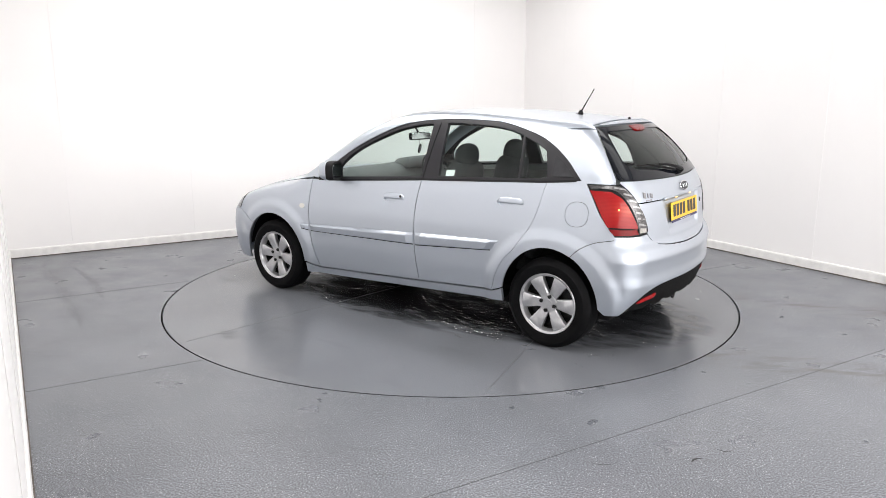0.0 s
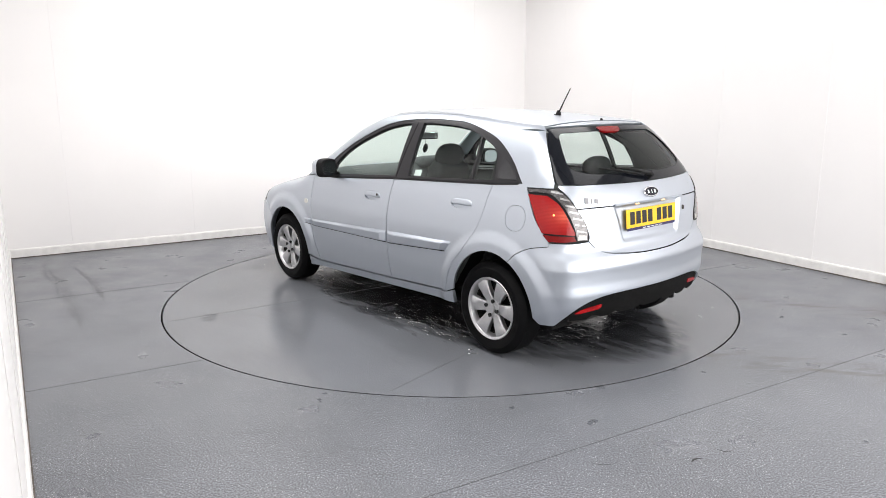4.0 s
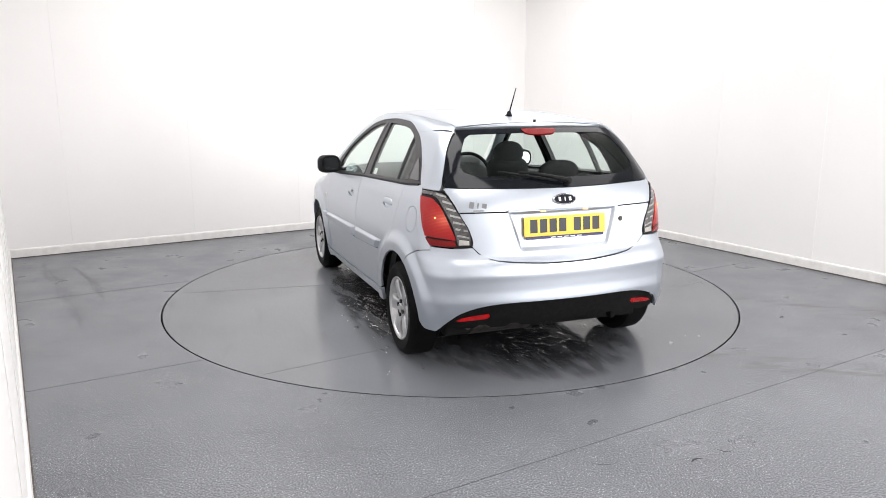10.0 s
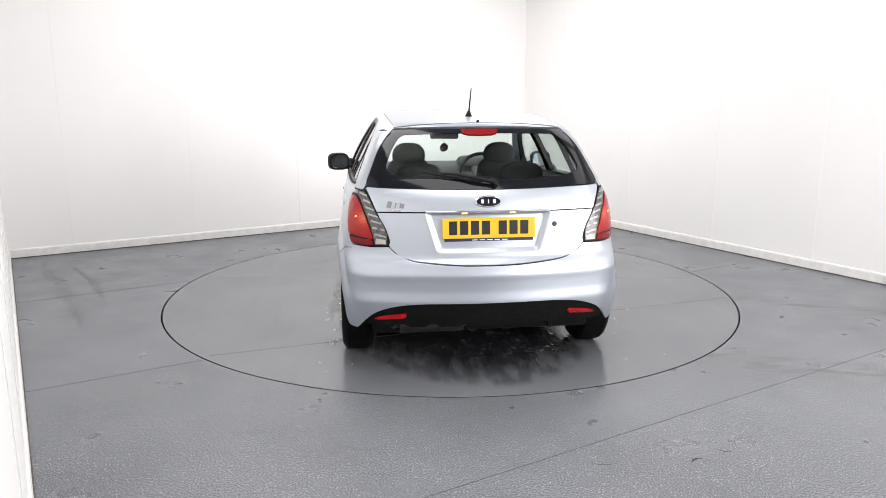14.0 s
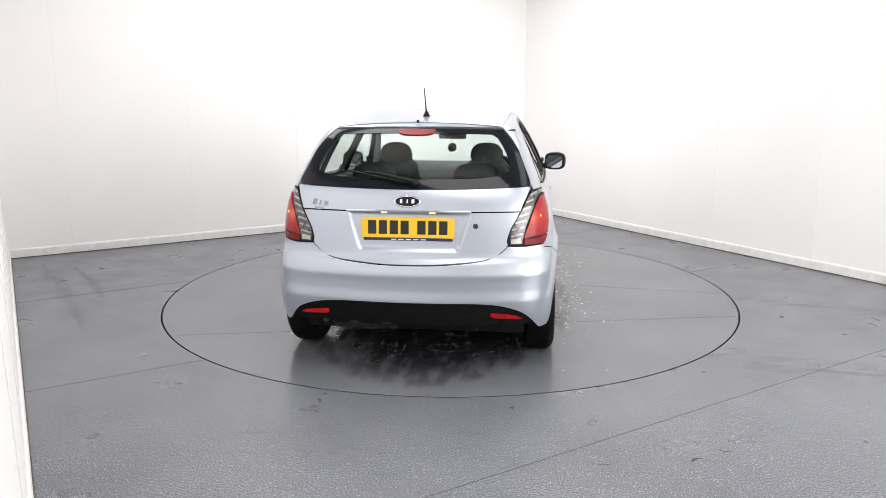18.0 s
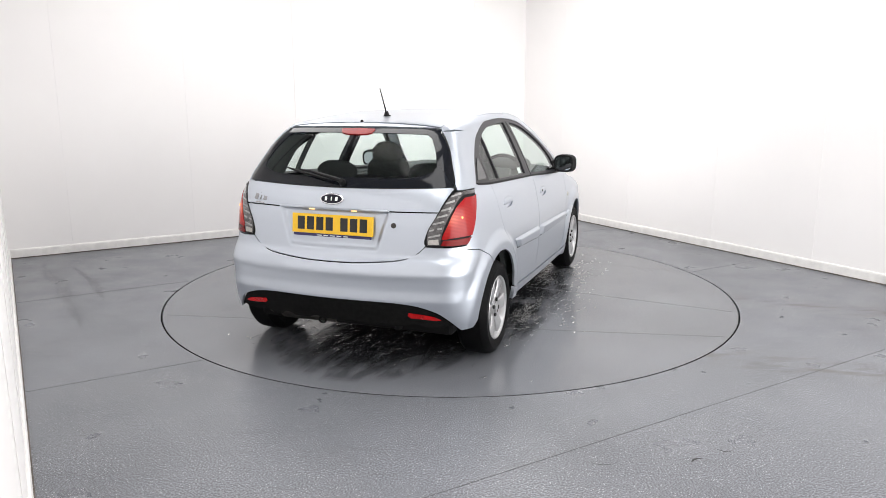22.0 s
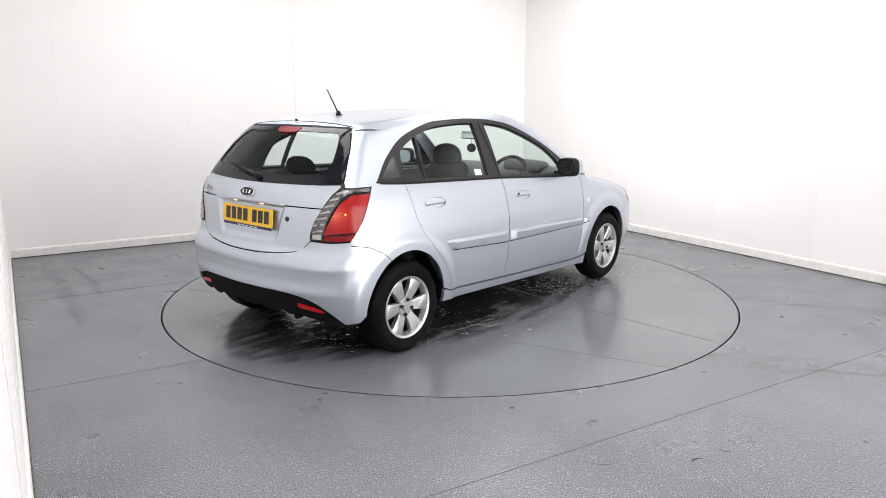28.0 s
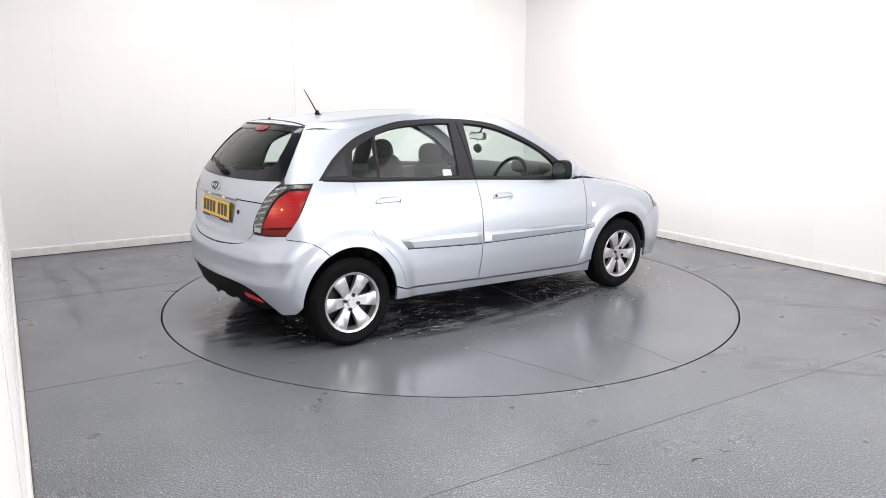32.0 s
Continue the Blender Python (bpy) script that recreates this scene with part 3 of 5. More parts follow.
def floor_mark(points, width, parent=None):
    bm = bmesh.new()
    row = []
    for i, (x, y) in enumerate(points):
        a, b = Vector((*points[max(0, i - 1)], 0)), Vector((*points[min(len(points) - 1, i + 1)], 0))
        d = (b - a).normalized()
        nrm = Vector((-d.y, d.x, 0)) * width * (0.35 if i in (0, len(points) - 1) else 1.0)
        row.append([bm.verts.new(Vector((x, y, 0.0008)) + nrm), bm.verts.new(Vector((x, y, 0.0008)) - nrm)])
    for p, q in zip(row, row[1:]):
        f = bm.faces.new((p[0], p[1], q[1], q[0]))
    bmesh.ops.recalc_face_normals(bm, faces=bm.faces)
    bmesh.ops.reverse_faces(bm, faces=[f for f in bm.faces if f.normal.z < 0])
    ob = part("scuff", bm, MARK, parent)
    if not parent:
        tagged(ob, "short black rubber mark on the vinyl", "scuff mark", "floor scuffs", "structure")


for pts, w in (([(1.055, -2.935), (1.07, -2.915), (1.09, -2.905), (1.11, -2.905)], 0.006), ([(1.205, -2.82), (1.23, -2.838), (1.26, -2.842)], 0.004), ([(0.62, -2.95), (0.66, -2.965), (0.71, -2.955)], 0.003)):
    floor_mark(pts, w)
for k in range(5):
    floor_mark([(0.63 - 0.028 * k, 1.85 + 0.02 * k), (0.57 - 0.028 * k, 1.815 + 0.02 * k), (0.51 - 0.028 * k, 1.775 + 0.02 * k)], 0.003, table_thing)
for k in range(3):
    floor_mark([(1.89 - 0.03 * k, 0.85 + 0.025 * k), (1.77 - 0.03 * k, 0.855 + 0.025 * k), (1.65 - 0.03 * k, 0.857 + 0.025 * k)], 0.003, table_thing)

# faint smears left on the floor by a mop
SMEAR = bpy.data.materials.new("faint_floor_smear")
SMEAR.use_nodes = True
SMEAR.node_tree.nodes["Principled BSDF"].inputs["Base Color"].default_value = (0.05, 0.048, 0.046, 1)
SMEAR.node_tree.nodes["Principled BSDF"].inputs["Roughness"].default_value = 0.35
SMEAR.node_tree.nodes["Principled BSDF"].inputs["Alpha"].default_value = 0.03


def smear(points, width, z):
    pts = curve_line(points)
    bm = bmesh.new()
    row = []
    for i, p in enumerate(pts):
        d = (pts[min(i + 1, len(pts) - 1)] - pts[max(i - 1, 0)]).normalized()
        w = width * math.sin(math.pi * (i + 0.4) / (len(pts) - 0.2)) ** 0.7 * (1 + 0.3 * math.sin(1.7 * i))
        side = Vector((-d.y, d.x, 0)) * w
        row.append((bm.verts.new(p + side + Vector((0, 0, z))), bm.verts.new(p - side + Vector((0, 0, z)))))
    for a, b in zip(row, row[1:]):
        f = bm.faces.new((a[0], a[1], b[1], b[0]))
        if f.normal.z < 0:
            f.normal_flip()
    tagged(part("smear", bm, SMEAR), "faint dark smear on the vinyl", "floor smear", "floor smears", "structure")


def curve_line(points, n=6):
    """A soft line through a few floor points."""
    ps = [Vector((x, y, 0)) for x, y in points]
    ps = [ps[0] * 2 - ps[1]] + ps + [ps[-1] * 2 - ps[-2]]
    out = []
    for a, b, c, d in zip(ps, ps[1:], ps[2:], ps[3:]):
        for k in range(n):
            t = k / n
            out.append(0.5 * (2 * b + (c - a) * t + (2 * a - 5 * b + 4 * c - d) * t * t + (3 * b - a - 3 * c + d) * t ** 3))
    return out


for k, wide in enumerate((0.075, 0.05, 0.028)):
    smear([(-3.9, 0.91), (-3.61, 0.45), (-3.37, 0.19), (-2.96, -0.44), (-2.7, -0.81), (-2.53, -1.1)], wide, 0.0005 + 0.0003 * k)
    smear([(-3.54, 0.76), (-3.24, 0.41), (-3.03, 0.13), (-2.86, -0.14), (-2.7, -0.41)], wide * 0.8, 0.0005 + 0.0003 * k)


# ---------------------------------------------------------------- panels cut from the body form
def curve(points, step=0.03):
    """A flowing open line through the points."""
    p = [Vector(q) for q in points]
    p = [p[0] * 2 - p[1], *p, p[-1] * 2 - p[-2]]
    out = []
    for a, b, c, d in zip(p, p[1:], p[2:], p[3:]):
        n = max(1, int((c - b).length / step))
        for i in range(n):
            t = i / n
            out.append(tuple(0.5 * ((2 * b) + (c - a) * t + (2 * a - 5 * b + 4 * c - d) * t * t + (3 * b - a - 3 * c + d) * t ** 3)))
    out.append(tuple(p[-2]))
    return out


def loop(points, step=0.03, round_=0.0):
    """A closed outline of straight runs with rounded corners."""
    p = [Vector(q) for q in points]
    n = len(p)
    out = []
    for i in range(n):
        a, b, c = p[i - 1], p[i], p[(i + 1) % n]
        r = min(round_, (a - b).length * 0.45, (c - b).length * 0.45)
        if r > 0:
            s, e = b + (a - b).normalized() * r, b + (c - b).normalized() * r
            for k in range(5):
                t = k / 4
                out.append(tuple(s * (1 - t) ** 2 + b * 2 * t * (1 - t) + e * t * t))
        else:
            out.append(tuple(b))
    return out


def dense(points, step):
    out = []
    for i, a in enumerate(points):
        b = points[(i + 1) % len(points)]
        d = math.hypot((b[0] - a[0]), (b[1] - a[1]))
        n = max(1, int(d / step))
        out += [(a[0] + (b[0] - a[0]) * k / n, a[1] + (b[1] - a[1]) * k / n) for k in range(n)]
    return out


def shrink(points, by, scale):
    """The outline drawn in by a hair, for the gap to its neighbour."""
    n = len(points)
    area = sum(points[i - 1][0] * points[i][1] - points[i][0] * points[i - 1][1] for i in range(n))
    sgn = 1 if area > 0 else -1
    out = []
    for i in range(n):
        (ax, ay), (bx, by_), (cx, cy) = points[i - 1], points[i], points[(i + 1) % n]
        d1, d2 = Vector(((bx - ax) / scale, by_ - ay)), Vector(((cx - bx) / scale, cy - by_))
        d1 = d1.normalized() if d1.length > 1e-9 else Vector((0, 0))
        d2 = d2.normalized() if d2.length > 1e-9 else d1
        m = Vector((-(d1.y + d2.y), d1.x + d2.x))
        if m.length < 1e-6:
            m = Vector((-d1.y, d1.x))
        m = m.normalized() * by * sgn
        out.append((bx + m.x * scale, by_ + m.y))
    return out


def panel(name, plane, outline, mat, parent, label="", step=0.05, lift=0.0, depth=0.014, gap=0.0025, holes=(), flip=False, axis=None):
    """A sheet of the body: an outline in a view, brought onto the form, with turned-in edges. flip: on the right side."""
    scale = 1.0 if plane in ("side", "rear", "top", "front") else 70.0
    loops = []
    for i, lp in enumerate((outline, *holes)):
        pts = dense([(a / scale, b) for a, b in lp], min(0.03, step))
        if gap:
            pts = shrink(pts, gap if i == 0 else -gap, 1.0)
        loops.append(pts)
    bm = bmesh.new()
    for pts in loops:
        vs = [bm.verts.new((a, b, 0)) for a, b in pts]
        for i in range(len(vs)):
            bm.edges.new((vs[i - 1], vs[i]))
    bmesh.ops.triangle_fill(bm, use_beauty=True, use_dissolve=True, edges=bm.edges[:])
    lo = [min(v.co[k] for v in bm.verts) for k in (0, 1)]
    hi = [max(v.co[k] for v in bm.verts) for k in (0, 1)]
    for k in (0, 1):
        q = math.floor(lo[k] / step) * step + step
        while q < hi[k] - 1e-4:
            co, no = Vector((0, 0, 0)), Vector((0, 0, 0))
            co[k], no[k] = q, 1
            bmesh.ops.bisect_plane(bm, geom=bm.verts[:] + bm.edges[:] + bm.faces[:], dist=1e-5, plane_co=co, plane_no=no)
            q += step
    bmesh.ops.triangulate(bm, faces=[f for f in bm.faces if len(f.verts) > 4])
    bm.verts.index_update()
    xy = np.array([v.co[:2] for v in bm.verts])
    faces = [[v.index for v in f.verts] for f in bm.faces]
    border = [(e.verts[0].index, e.verts[1].index) for e in bm.edges if len(e.link_faces) == 1]
    bm.free()
    p, n = cast(plane, xy[:, 0] * scale, xy[:, 1])
    p = p + n * lift
    # one winding for all, outwards
    f0 = np.array(faces[len(faces) // 2][:3])
    fixed = []
    for f in faces:
        a, b, c = p[f[0]], p[f[1]], p[f[2]]
        fixed.append(f if np.dot(np.cross(b - a, c - a), n[f[0]]) >= 0 else f[::-1])
    # turned-in edge
    rim = sorted({i for e in border for i in e})
    first = len(p)
    back = {i: first + 2 * k for k, i in enumerate(rim)}
    mid = np.array([[p[i], p[i] - n[i] * depth] for i in rim]).reshape(-1, 3) if rim else np.zeros((0, 3))
    co = np.concatenate([p, mid])
    nn = np.concatenate([n, np.repeat(n[rim], 2, axis=0)])
    owner = {}
    for f in fixed:
        for a, b in zip(f, f[1:] + f[:1]):
            owner[(a, b)] = True
    acc = np.zeros_like(co)
    walls = []
    for a, b in border:
        if (b, a) in owner:
            a, b = b, a
        q = [back[b], back[a], back[a] + 1, back[b] + 1]
        nv = np.cross(co[q[1]] - co[q[0]], co[q[2]] - co[q[0]])
        for i in q:
            acc[i] += nv
        walls.append(q)
    for i in range(first, len(co)):
        ln = np.linalg.norm(acc[i])
        if ln > 0:
            nn[i] = acc[i] / ln
    if flip:
        co, nn = co * [1, -1, 1], nn * [1, -1, 1]
        fixed, walls = [f[::-1] for f in fixed], [w[::-1] for w in walls]
    me = bpy.data.meshes.new(name)
    me.from_pydata(co.tolist(), [], fixed + walls)
    me.polygons.foreach_set("use_smooth", [True] * len(me.polygons))
    me.update()
    me.normals_split_custom_set_from_vertices(nn.tolist())
    me.materials.append(mat)
    ob = new(name, me)
    ob.parent = parent
    if label:
        ob["label"] = label
    return ob


def on_body(plane, a, b, lift=0.0):
    """The place and the outward turn of a point of the form; the frame's z points out and its y up."""
    p, n = cast(plane, np.array([float(a)]), np.array([float(b)]))
    nz = Vector(n[0])
    p = Vector(p[0]) + nz * lift
    up = Vector((0, 0, 1))
    x = up.cross(nz).normalized()
    y = nz.cross(x)
    return Matrix(((x.x, y.x, nz.x, p.x), (x.y, y.y, nz.y, p.y), (x.z, y.z, nz.z, p.z), (0, 0, 0, 1)))


def arch(cx, rx, rz, a0, a1, n=24, cz=0.29):
    """Points round a wheel opening."""
    return [(cx + rx * math.cos(radians(a0 + (a1 - a0) * i / n)), cz + rz * math.sin(radians(a0 + (a1 - a0) * i / n))) for i in range(n + 1)]


# ---------------------------------------------------------------- the car
car = thing("car", "silver-blue five-door hatchback with lit lamps on the turntable", "car")

RAIL = curve([(0.76, 0.955), (0.6, 1.085), (0.41, 1.215), (0.13, 1.345), (-0.08, 1.392), (-0.35, 1.412), (-0.6, 1.408), (-0.8, 1.392), (-1.08, 1.313), (-1.27, 1.198), (-1.41, 1.062)])
BELT = [(0.76, 0.940), (0.5, 0.952), (-0.23, 1.0), (-1.19, 1.042), (-1.41, 1.062)]


def belt(x):
    q = sorted(BELT)
    return float(np.interp(x, [a for a, b in q], [b for a, b in q]))


DOOR_FRONT = [(0.81, 0.945), (0.832, 0.75), (0.825, 0.54), (0.80, 0.40), (0.755, 0.255)]
DOOR_MID = [(-0.24, 1.0), (-0.214, 0.82), (-0.208, 0.64), (-0.215, 0.47), (-0.234, 0.294)]
DOOR_BACK = [(-1.19, 1.04), (-1.165, 0.90), (-1.12, 0.775), (-1.02, 0.62), (-0.93, 0.52), (-0.88, 0.42), (-0.852, 0.323)]


def two_sides(build):
    for flip in (False, True):
        build(flip)


def side_shell(flip):
    def sheet(name, outline, mat=PAINT, label="", plane="side", **kw):
        return panel(name, plane, outline, mat, car, label, flip=flip, **kw)

    front = curve(DOOR_FRONT)
    mid = curve(DOOR_MID)
    back = curve(DOOR_BACK)
    # doors below the belt
    d = sheet("front_door", front + mid[::-1] + [(0.2, belt(0.2)), (0.5, belt(0.5)), (0.7, 0.943)], holes=(oval(-0.014, 0.863, 0.090, 0.030),), step=0.03)
    e = sheet("rear_door", mid + back[::-1] + [(-0.8, belt(-0.8)), (-0.5, belt(-0.5))], holes=(oval(-0.962, 0.905, 0.094, 0.030),), step=0.022)
    for cx, cz, door in ((-0.014, 0.863, d), (-0.962, 0.905, e)):
        panel("handle_cup", "side", oval(cx, cz, 0.096, 0.035), PAINT, door, "hollow behind the door handle", lift=-0.011, depth=0.004, gap=0, flip=flip, step=0.05)
        m = on_body("side", cx, cz, 0.008)
        # a shallow dome over the upper half of the hollow, its lower edge free
        rows = ((-0.008, -0.010, 0.90), (-0.009, 0.001, 0.92), (-0.006, 0.004, 0.94), (0.004, 0.005, 0.95), (0.014, 0.0045, 0.93), (0.024, 0.0025, 0.80), (0.030, -0.002, 0.58))
        cols = [-1, -0.96, -0.88, -0.6, -0.2, 0.2, 0.6, 0.88, 0.96, 1]
        ga, gb, gl = [], [], []
        for dz, lf, wd in rows:
            for k in cols:
                ga.append(cx + k * wd * 0.097)
                gb.append(cz + dz)
                gl.append(lf - (0.006 if abs(k) == 1 else 0.0015 if abs(k) > 0.9 else 0))
        pp, nn = cast("side", np.array(ga), np.array(gb))
        pp = pp + nn * np.array(gl)[:, None]
        grip = bmesh.new()
        gv = [grip.verts.new(c_) for c_ in pp.tolist()]
        for i in range(len(rows) - 1):
            for k in range(len(cols) - 1):
                grip.faces.new((gv[i * 10 + k], gv[i * 10 + 10 + k], gv[i * 10 + 11 + k], gv[i * 10 + 1 + k]))
        grip.normal_update()
        if sum(f_.normal.y for f_ in grip.faces) < 0:
            bmesh.ops.reverse_faces(grip, faces=grip.faces)
        end = tube(0.009, 0.004, m @ Matrix.Translation((0.068, 0.011, 0.004)), 16)
        if flip:
            for b in (grip, end):
                bmesh.ops.scale(b, vec=(1, -1, 1), verts=b.verts)
                bmesh.ops.reverse_faces(b, faces=b.faces)
        h = smooth(part("door_handle", grip, PAINT, door, "body-coloured door handle"), 70)
        h.parent = door
        if door is d:
            part("lock", end, DARKMETAL, h)
        else:
            end.free()
    # sill
    sheet("sill", [(0.89, 0.20), (0.885, 0.281), (0.80, 0.258), (0.755, 0.251), (-0.234, 0.290), (-0.852, 0.319), (-0.93, 0.345), (-0.935, 0.26), (-0.2, 0.235), (0.5, 0.21)], lift=0.007, depth=0.024)
    # front wing
    sheet("front_wing", WING_TOP + [(1.66, 0.71), (1.70, 0.64), (1.60, 0.585)]
          + arch(1.25, 0.345, 0.35, 44, 182) + [(0.885, 0.286), (0.80, 0.263), (0.760, 0.259)] + front[::-1][1:-1], step=0.02)
    # rear quarter
    q = back + arch(-1.25, 0.325, 0.36, 10, 117) + curve([(-1.405, 0.615), (-1.46, 0.668), (-1.54, 0.708), (-1.645, 0.728)]) \
        + curve([(-1.645, 0.752), (-1.565, 0.86), (-1.50, 0.97), (-1.445, 1.048)]) + [(-1.612, 1.05)] \
        + curve([(-1.605, 1.08), (-1.54, 1.18), (-1.46, 1.29), (-1.40, 1.36)]) + TURN + [p for p in RAIL if p[0] < -0.985][0:]
    quarter = sheet("rear_quarter", q, gap=0.0, holes=() if flip else (oval(-1.415, 0.866, 0.0745, 0.0755),), step=0.015)
    if not flip:
        panel("fuel_flap", "side", oval(-1.415, 0.866, 0.0735, 0.0745), PAINT, quarter, "round fuel filler flap", gap=0.0015)
    # roof side rail with the windscreen pillar
    low = turned("side", [p for p in RAIL if p[0] > -0.985] + TURN[::-1] + [(-1.40, 1.36)], "over")
    high = turned("top", SCREEN_SIDE + DITCH, "over")
    sheet("side_rail", low + high[::-1], plane="over", gap=0.0, step=0.03)
    # door window frames
    ring = RAIL + BELT[::-1][1:-1]
    sheet("window_frame", [(0.755, 0.953)] + RAIL[1:-1] + [(-1.40, 1.064)] + [(x, z + 0.001) for x, z in BELT[::-1][1:-1]], FRAME, "satin black window surround", lift=-0.004, gap=0.0, holes=(PANE_A, PANE_B, PANE_C), depth=0.03)
    sheet("quarter_trim", QUARTER_TRIM, GLOSSGREY, "grey plastic triangle behind the rear door glass", lift=0.001, depth=0.006, gap=0.0, step=0.03)
    sheet("pillar_gap", [(-0.236, 1.004), (-0.243, 1.004), (-0.268, 1.385), (-0.261, 1.385)], LINER, "dark gap between the door frames", lift=-0.0025, depth=0.002, gap=0.0, step=0.05)
    for pane in (PANE_A, PANE_B, PANE_C):
        g = sheet("side_window", shrink(dense(pane, 0.03), -0.008, 1.0), GLASS, "clear tinted side glass", lift=-0.012, depth=0.003, gap=0)
        g.visible_shadow = False


WING_TOP = curve([(0.81, 0.945), (1.0, 0.925), (1.3, 0.878), (1.5, 0.832), (1.605, 0.80)])
TURN = [(-1.2, 1.36), (-0.99, 1.343)]
SCREEN_SIDE = curve([(0.93, 0.70), (0.75, 0.675), (0.5, 0.62), (0.28, 0.575), (0.12, 0.545)])
DITCH = curve([(0.05, 0.538), (-0.5, 0.525), (-1.0, 0.515), (-1.37, 0.50)])
PANE_A = curve([(0.56, 0.975), (0.555, 1.055), (0.41, 1.185), (0.13, 1.315), (-0.06, 1.362), (-0.20, 1.378)]) + curve([(-0.205, 1.37), (-0.215, 1.2), (-0.225, 1.022)])
PANE_B = [(-0.365, 1.03)] + curve([(-0.345, 1.2), (-0.325, 1.382)]) + curve([(-0.45, 1.384), (-0.63, 1.376), (-0.80, 1.358), (-0.943, 1.320)]) + [(-0.963, 1.2), (-0.978, 1.056)]
PANE_C = [(-0.993, 1.057), (-0.979, 1.2), (-0.959, 1.311)] + curve([(-0.97, 1.308), (-1.08, 1.262), (-1.135, 1.228)]) + [(-1.165, 1.14), (-1.178, 1.066)]
QUARTER_TRIM = loop([(-1.212, 1.078), (-1.208, 1.205), (-1.262, 1.172), (-1.362, 1.080)], 0.03, 0.012)


def oval(cx, cz, a, b, n=28, power=2.4):
    """A rounded closed outline."""
    out = []
    for i in range(n):
        c, s = math.cos(2 * math.pi * i / n), math.sin(2 * math.pi * i / n)
        out.append((cx + a * math.copysign(abs(c) ** (2 / power), c), cz + b * math.copysign(abs(s) ** (2 / power), s)))
    return out


two_sides(side_shell)

# roof, screen and bonnet
ROOF_END = -1.375
roof_side = DITCH
mirror_y = lambda pts: [(a, -b) for a, b in pts[::-1]]
panel("roof", "top", roof_side + mirror_y(roof_side) + curve([(0.05, -0.538), (0.13, -0.25), (0.155, 0.0), (0.13, 0.25), (0.05, 0.538)])[1:-1], PAINT, car, step=0.06)
screen = curve([(0.055, 0.535), (0.14, 0.25), (0.165, 0.0), (0.14, -0.25), (0.055, -0.535)])
glass_edge = [(x, y - 0.004) for x, y in SCREEN_SIDE]
foot = curve([(0.93, -0.695), (1.02, -0.5), (1.075, -0.25), (1.09, 0.0), (1.075, 0.25), (1.02, 0.5), (0.93, 0.695)])
outer = [p for p in screen] + mirror_y(glass_edge)[::-1] + foot[1:-1] + glass_edge
wind = panel("windscreen", "top", outer, GLASS, car, "clear laminated windscreen", step=0.06, lift=-0.004, depth=0.004)
wind.visible_shadow = False
hood_side = turned("side", [(x, z + 0.003) for x, z in WING_TOP], "top") + curve([(1.68, 0.70), (1.78, 0.60), (1.88, 0.42)])
hood_front = curve([(1.88, 0.42), (1.935, 0.2), (1.945, 0.0), (1.935, -0.2), (1.88, -0.42)])
hood_rear = [(0.885, -0.735), *[(x + 0.02, y) for x, y in foot], (0.885, 0.735)]
panel("bonnet", "top", hood_rear + hood_side + hood_front[1:-1] + mirror_y(hood_side), PAINT, car, step=0.05)

# front end
low_side = turned("side", [(1.70, 0.640), (1.65, 0.613), (1.60, 0.585), (1.55, 0.560), (1.499, 0.535)], "bow")
edge_l = turned("side", [(1.71, 0.636)], "bow")[0]
panel("front_bumper", "bow", [(0, 0.69), (25, 0.67), (37, 0.634), edge_l, *low_side, *turned("side", arch(1.25, 0.345, 0.35, 43, 0, 10), "bow"), (52, 0.22), (30, 0.2), (0, 0.2),
                              (-30, 0.2), (-52, 0.22), *[(-a, b) for a, b in turned("side", arch(1.25, 0.345, 0.35, 43, 0, 10), "bow")[::-1]], *[(-a, b) for a, b in low_side[::-1]], (-edge_l[0], edge_l[1]), (-37, 0.634), (-25, 0.67)],
      PAINT, car, step=0.06)
panel("grille", "bow", [(24, 0.685), (24, 0.735), (0, 0.75), (-24, 0.735), (-24, 0.685), (0, 0.695)], BLACK, car, "black slatted grille", step=0.06, lift=-0.01)


def head_lamps(flip):
    lens = [*turned("side", [(1.61, 0.796), (1.665, 0.71), (1.705, 0.641)], "bow"), (38, 0.64), (26, 0.685), (25, 0.75), (32, 0.792), (42, 0.805)]
    lamp = panel("headlamp", "bow", lens, HEADLAMP, car, "clear headlamp lens", step=0.06, flip=flip)
    m = on_body("bow", 30.5, 0.715, 0.004)
    bulb = tube(0.045, 0.006, m, 20)
    if flip:
        bmesh.ops.scale(bulb, vec=(1, -1, 1), verts=bulb.verts)
        bmesh.ops.reverse_faces(bulb, faces=bulb.faces)
    part("bulb", bulb, BEAM, lamp, "lit headlamp bulb")


two_sides(head_lamps)

# tailgate
GLASS_LOW = curve([(0.66, 1.067), (0.5, 1.063), (0.25, 1.058), (0.0, 1.056)])
GATE_SIDE = curve([(0.672, 1.058), (0.655, 1.02), (0.605, 0.91), (0.572, 0.82), (0.555, 0.755)])
GATE_FOOT = curve([(0.548, 0.742), (0.50, 0.70), (0.42, 0.672), (0.18, 0.652), (0.0, 0.648)])


def both(half):
    """A half outline that ends on the middle, and its mirror."""
    return half + [(-a, b) for a, b in half[::-1][(1 if abs(half[-1][0]) < 1e-6 else 0):]]


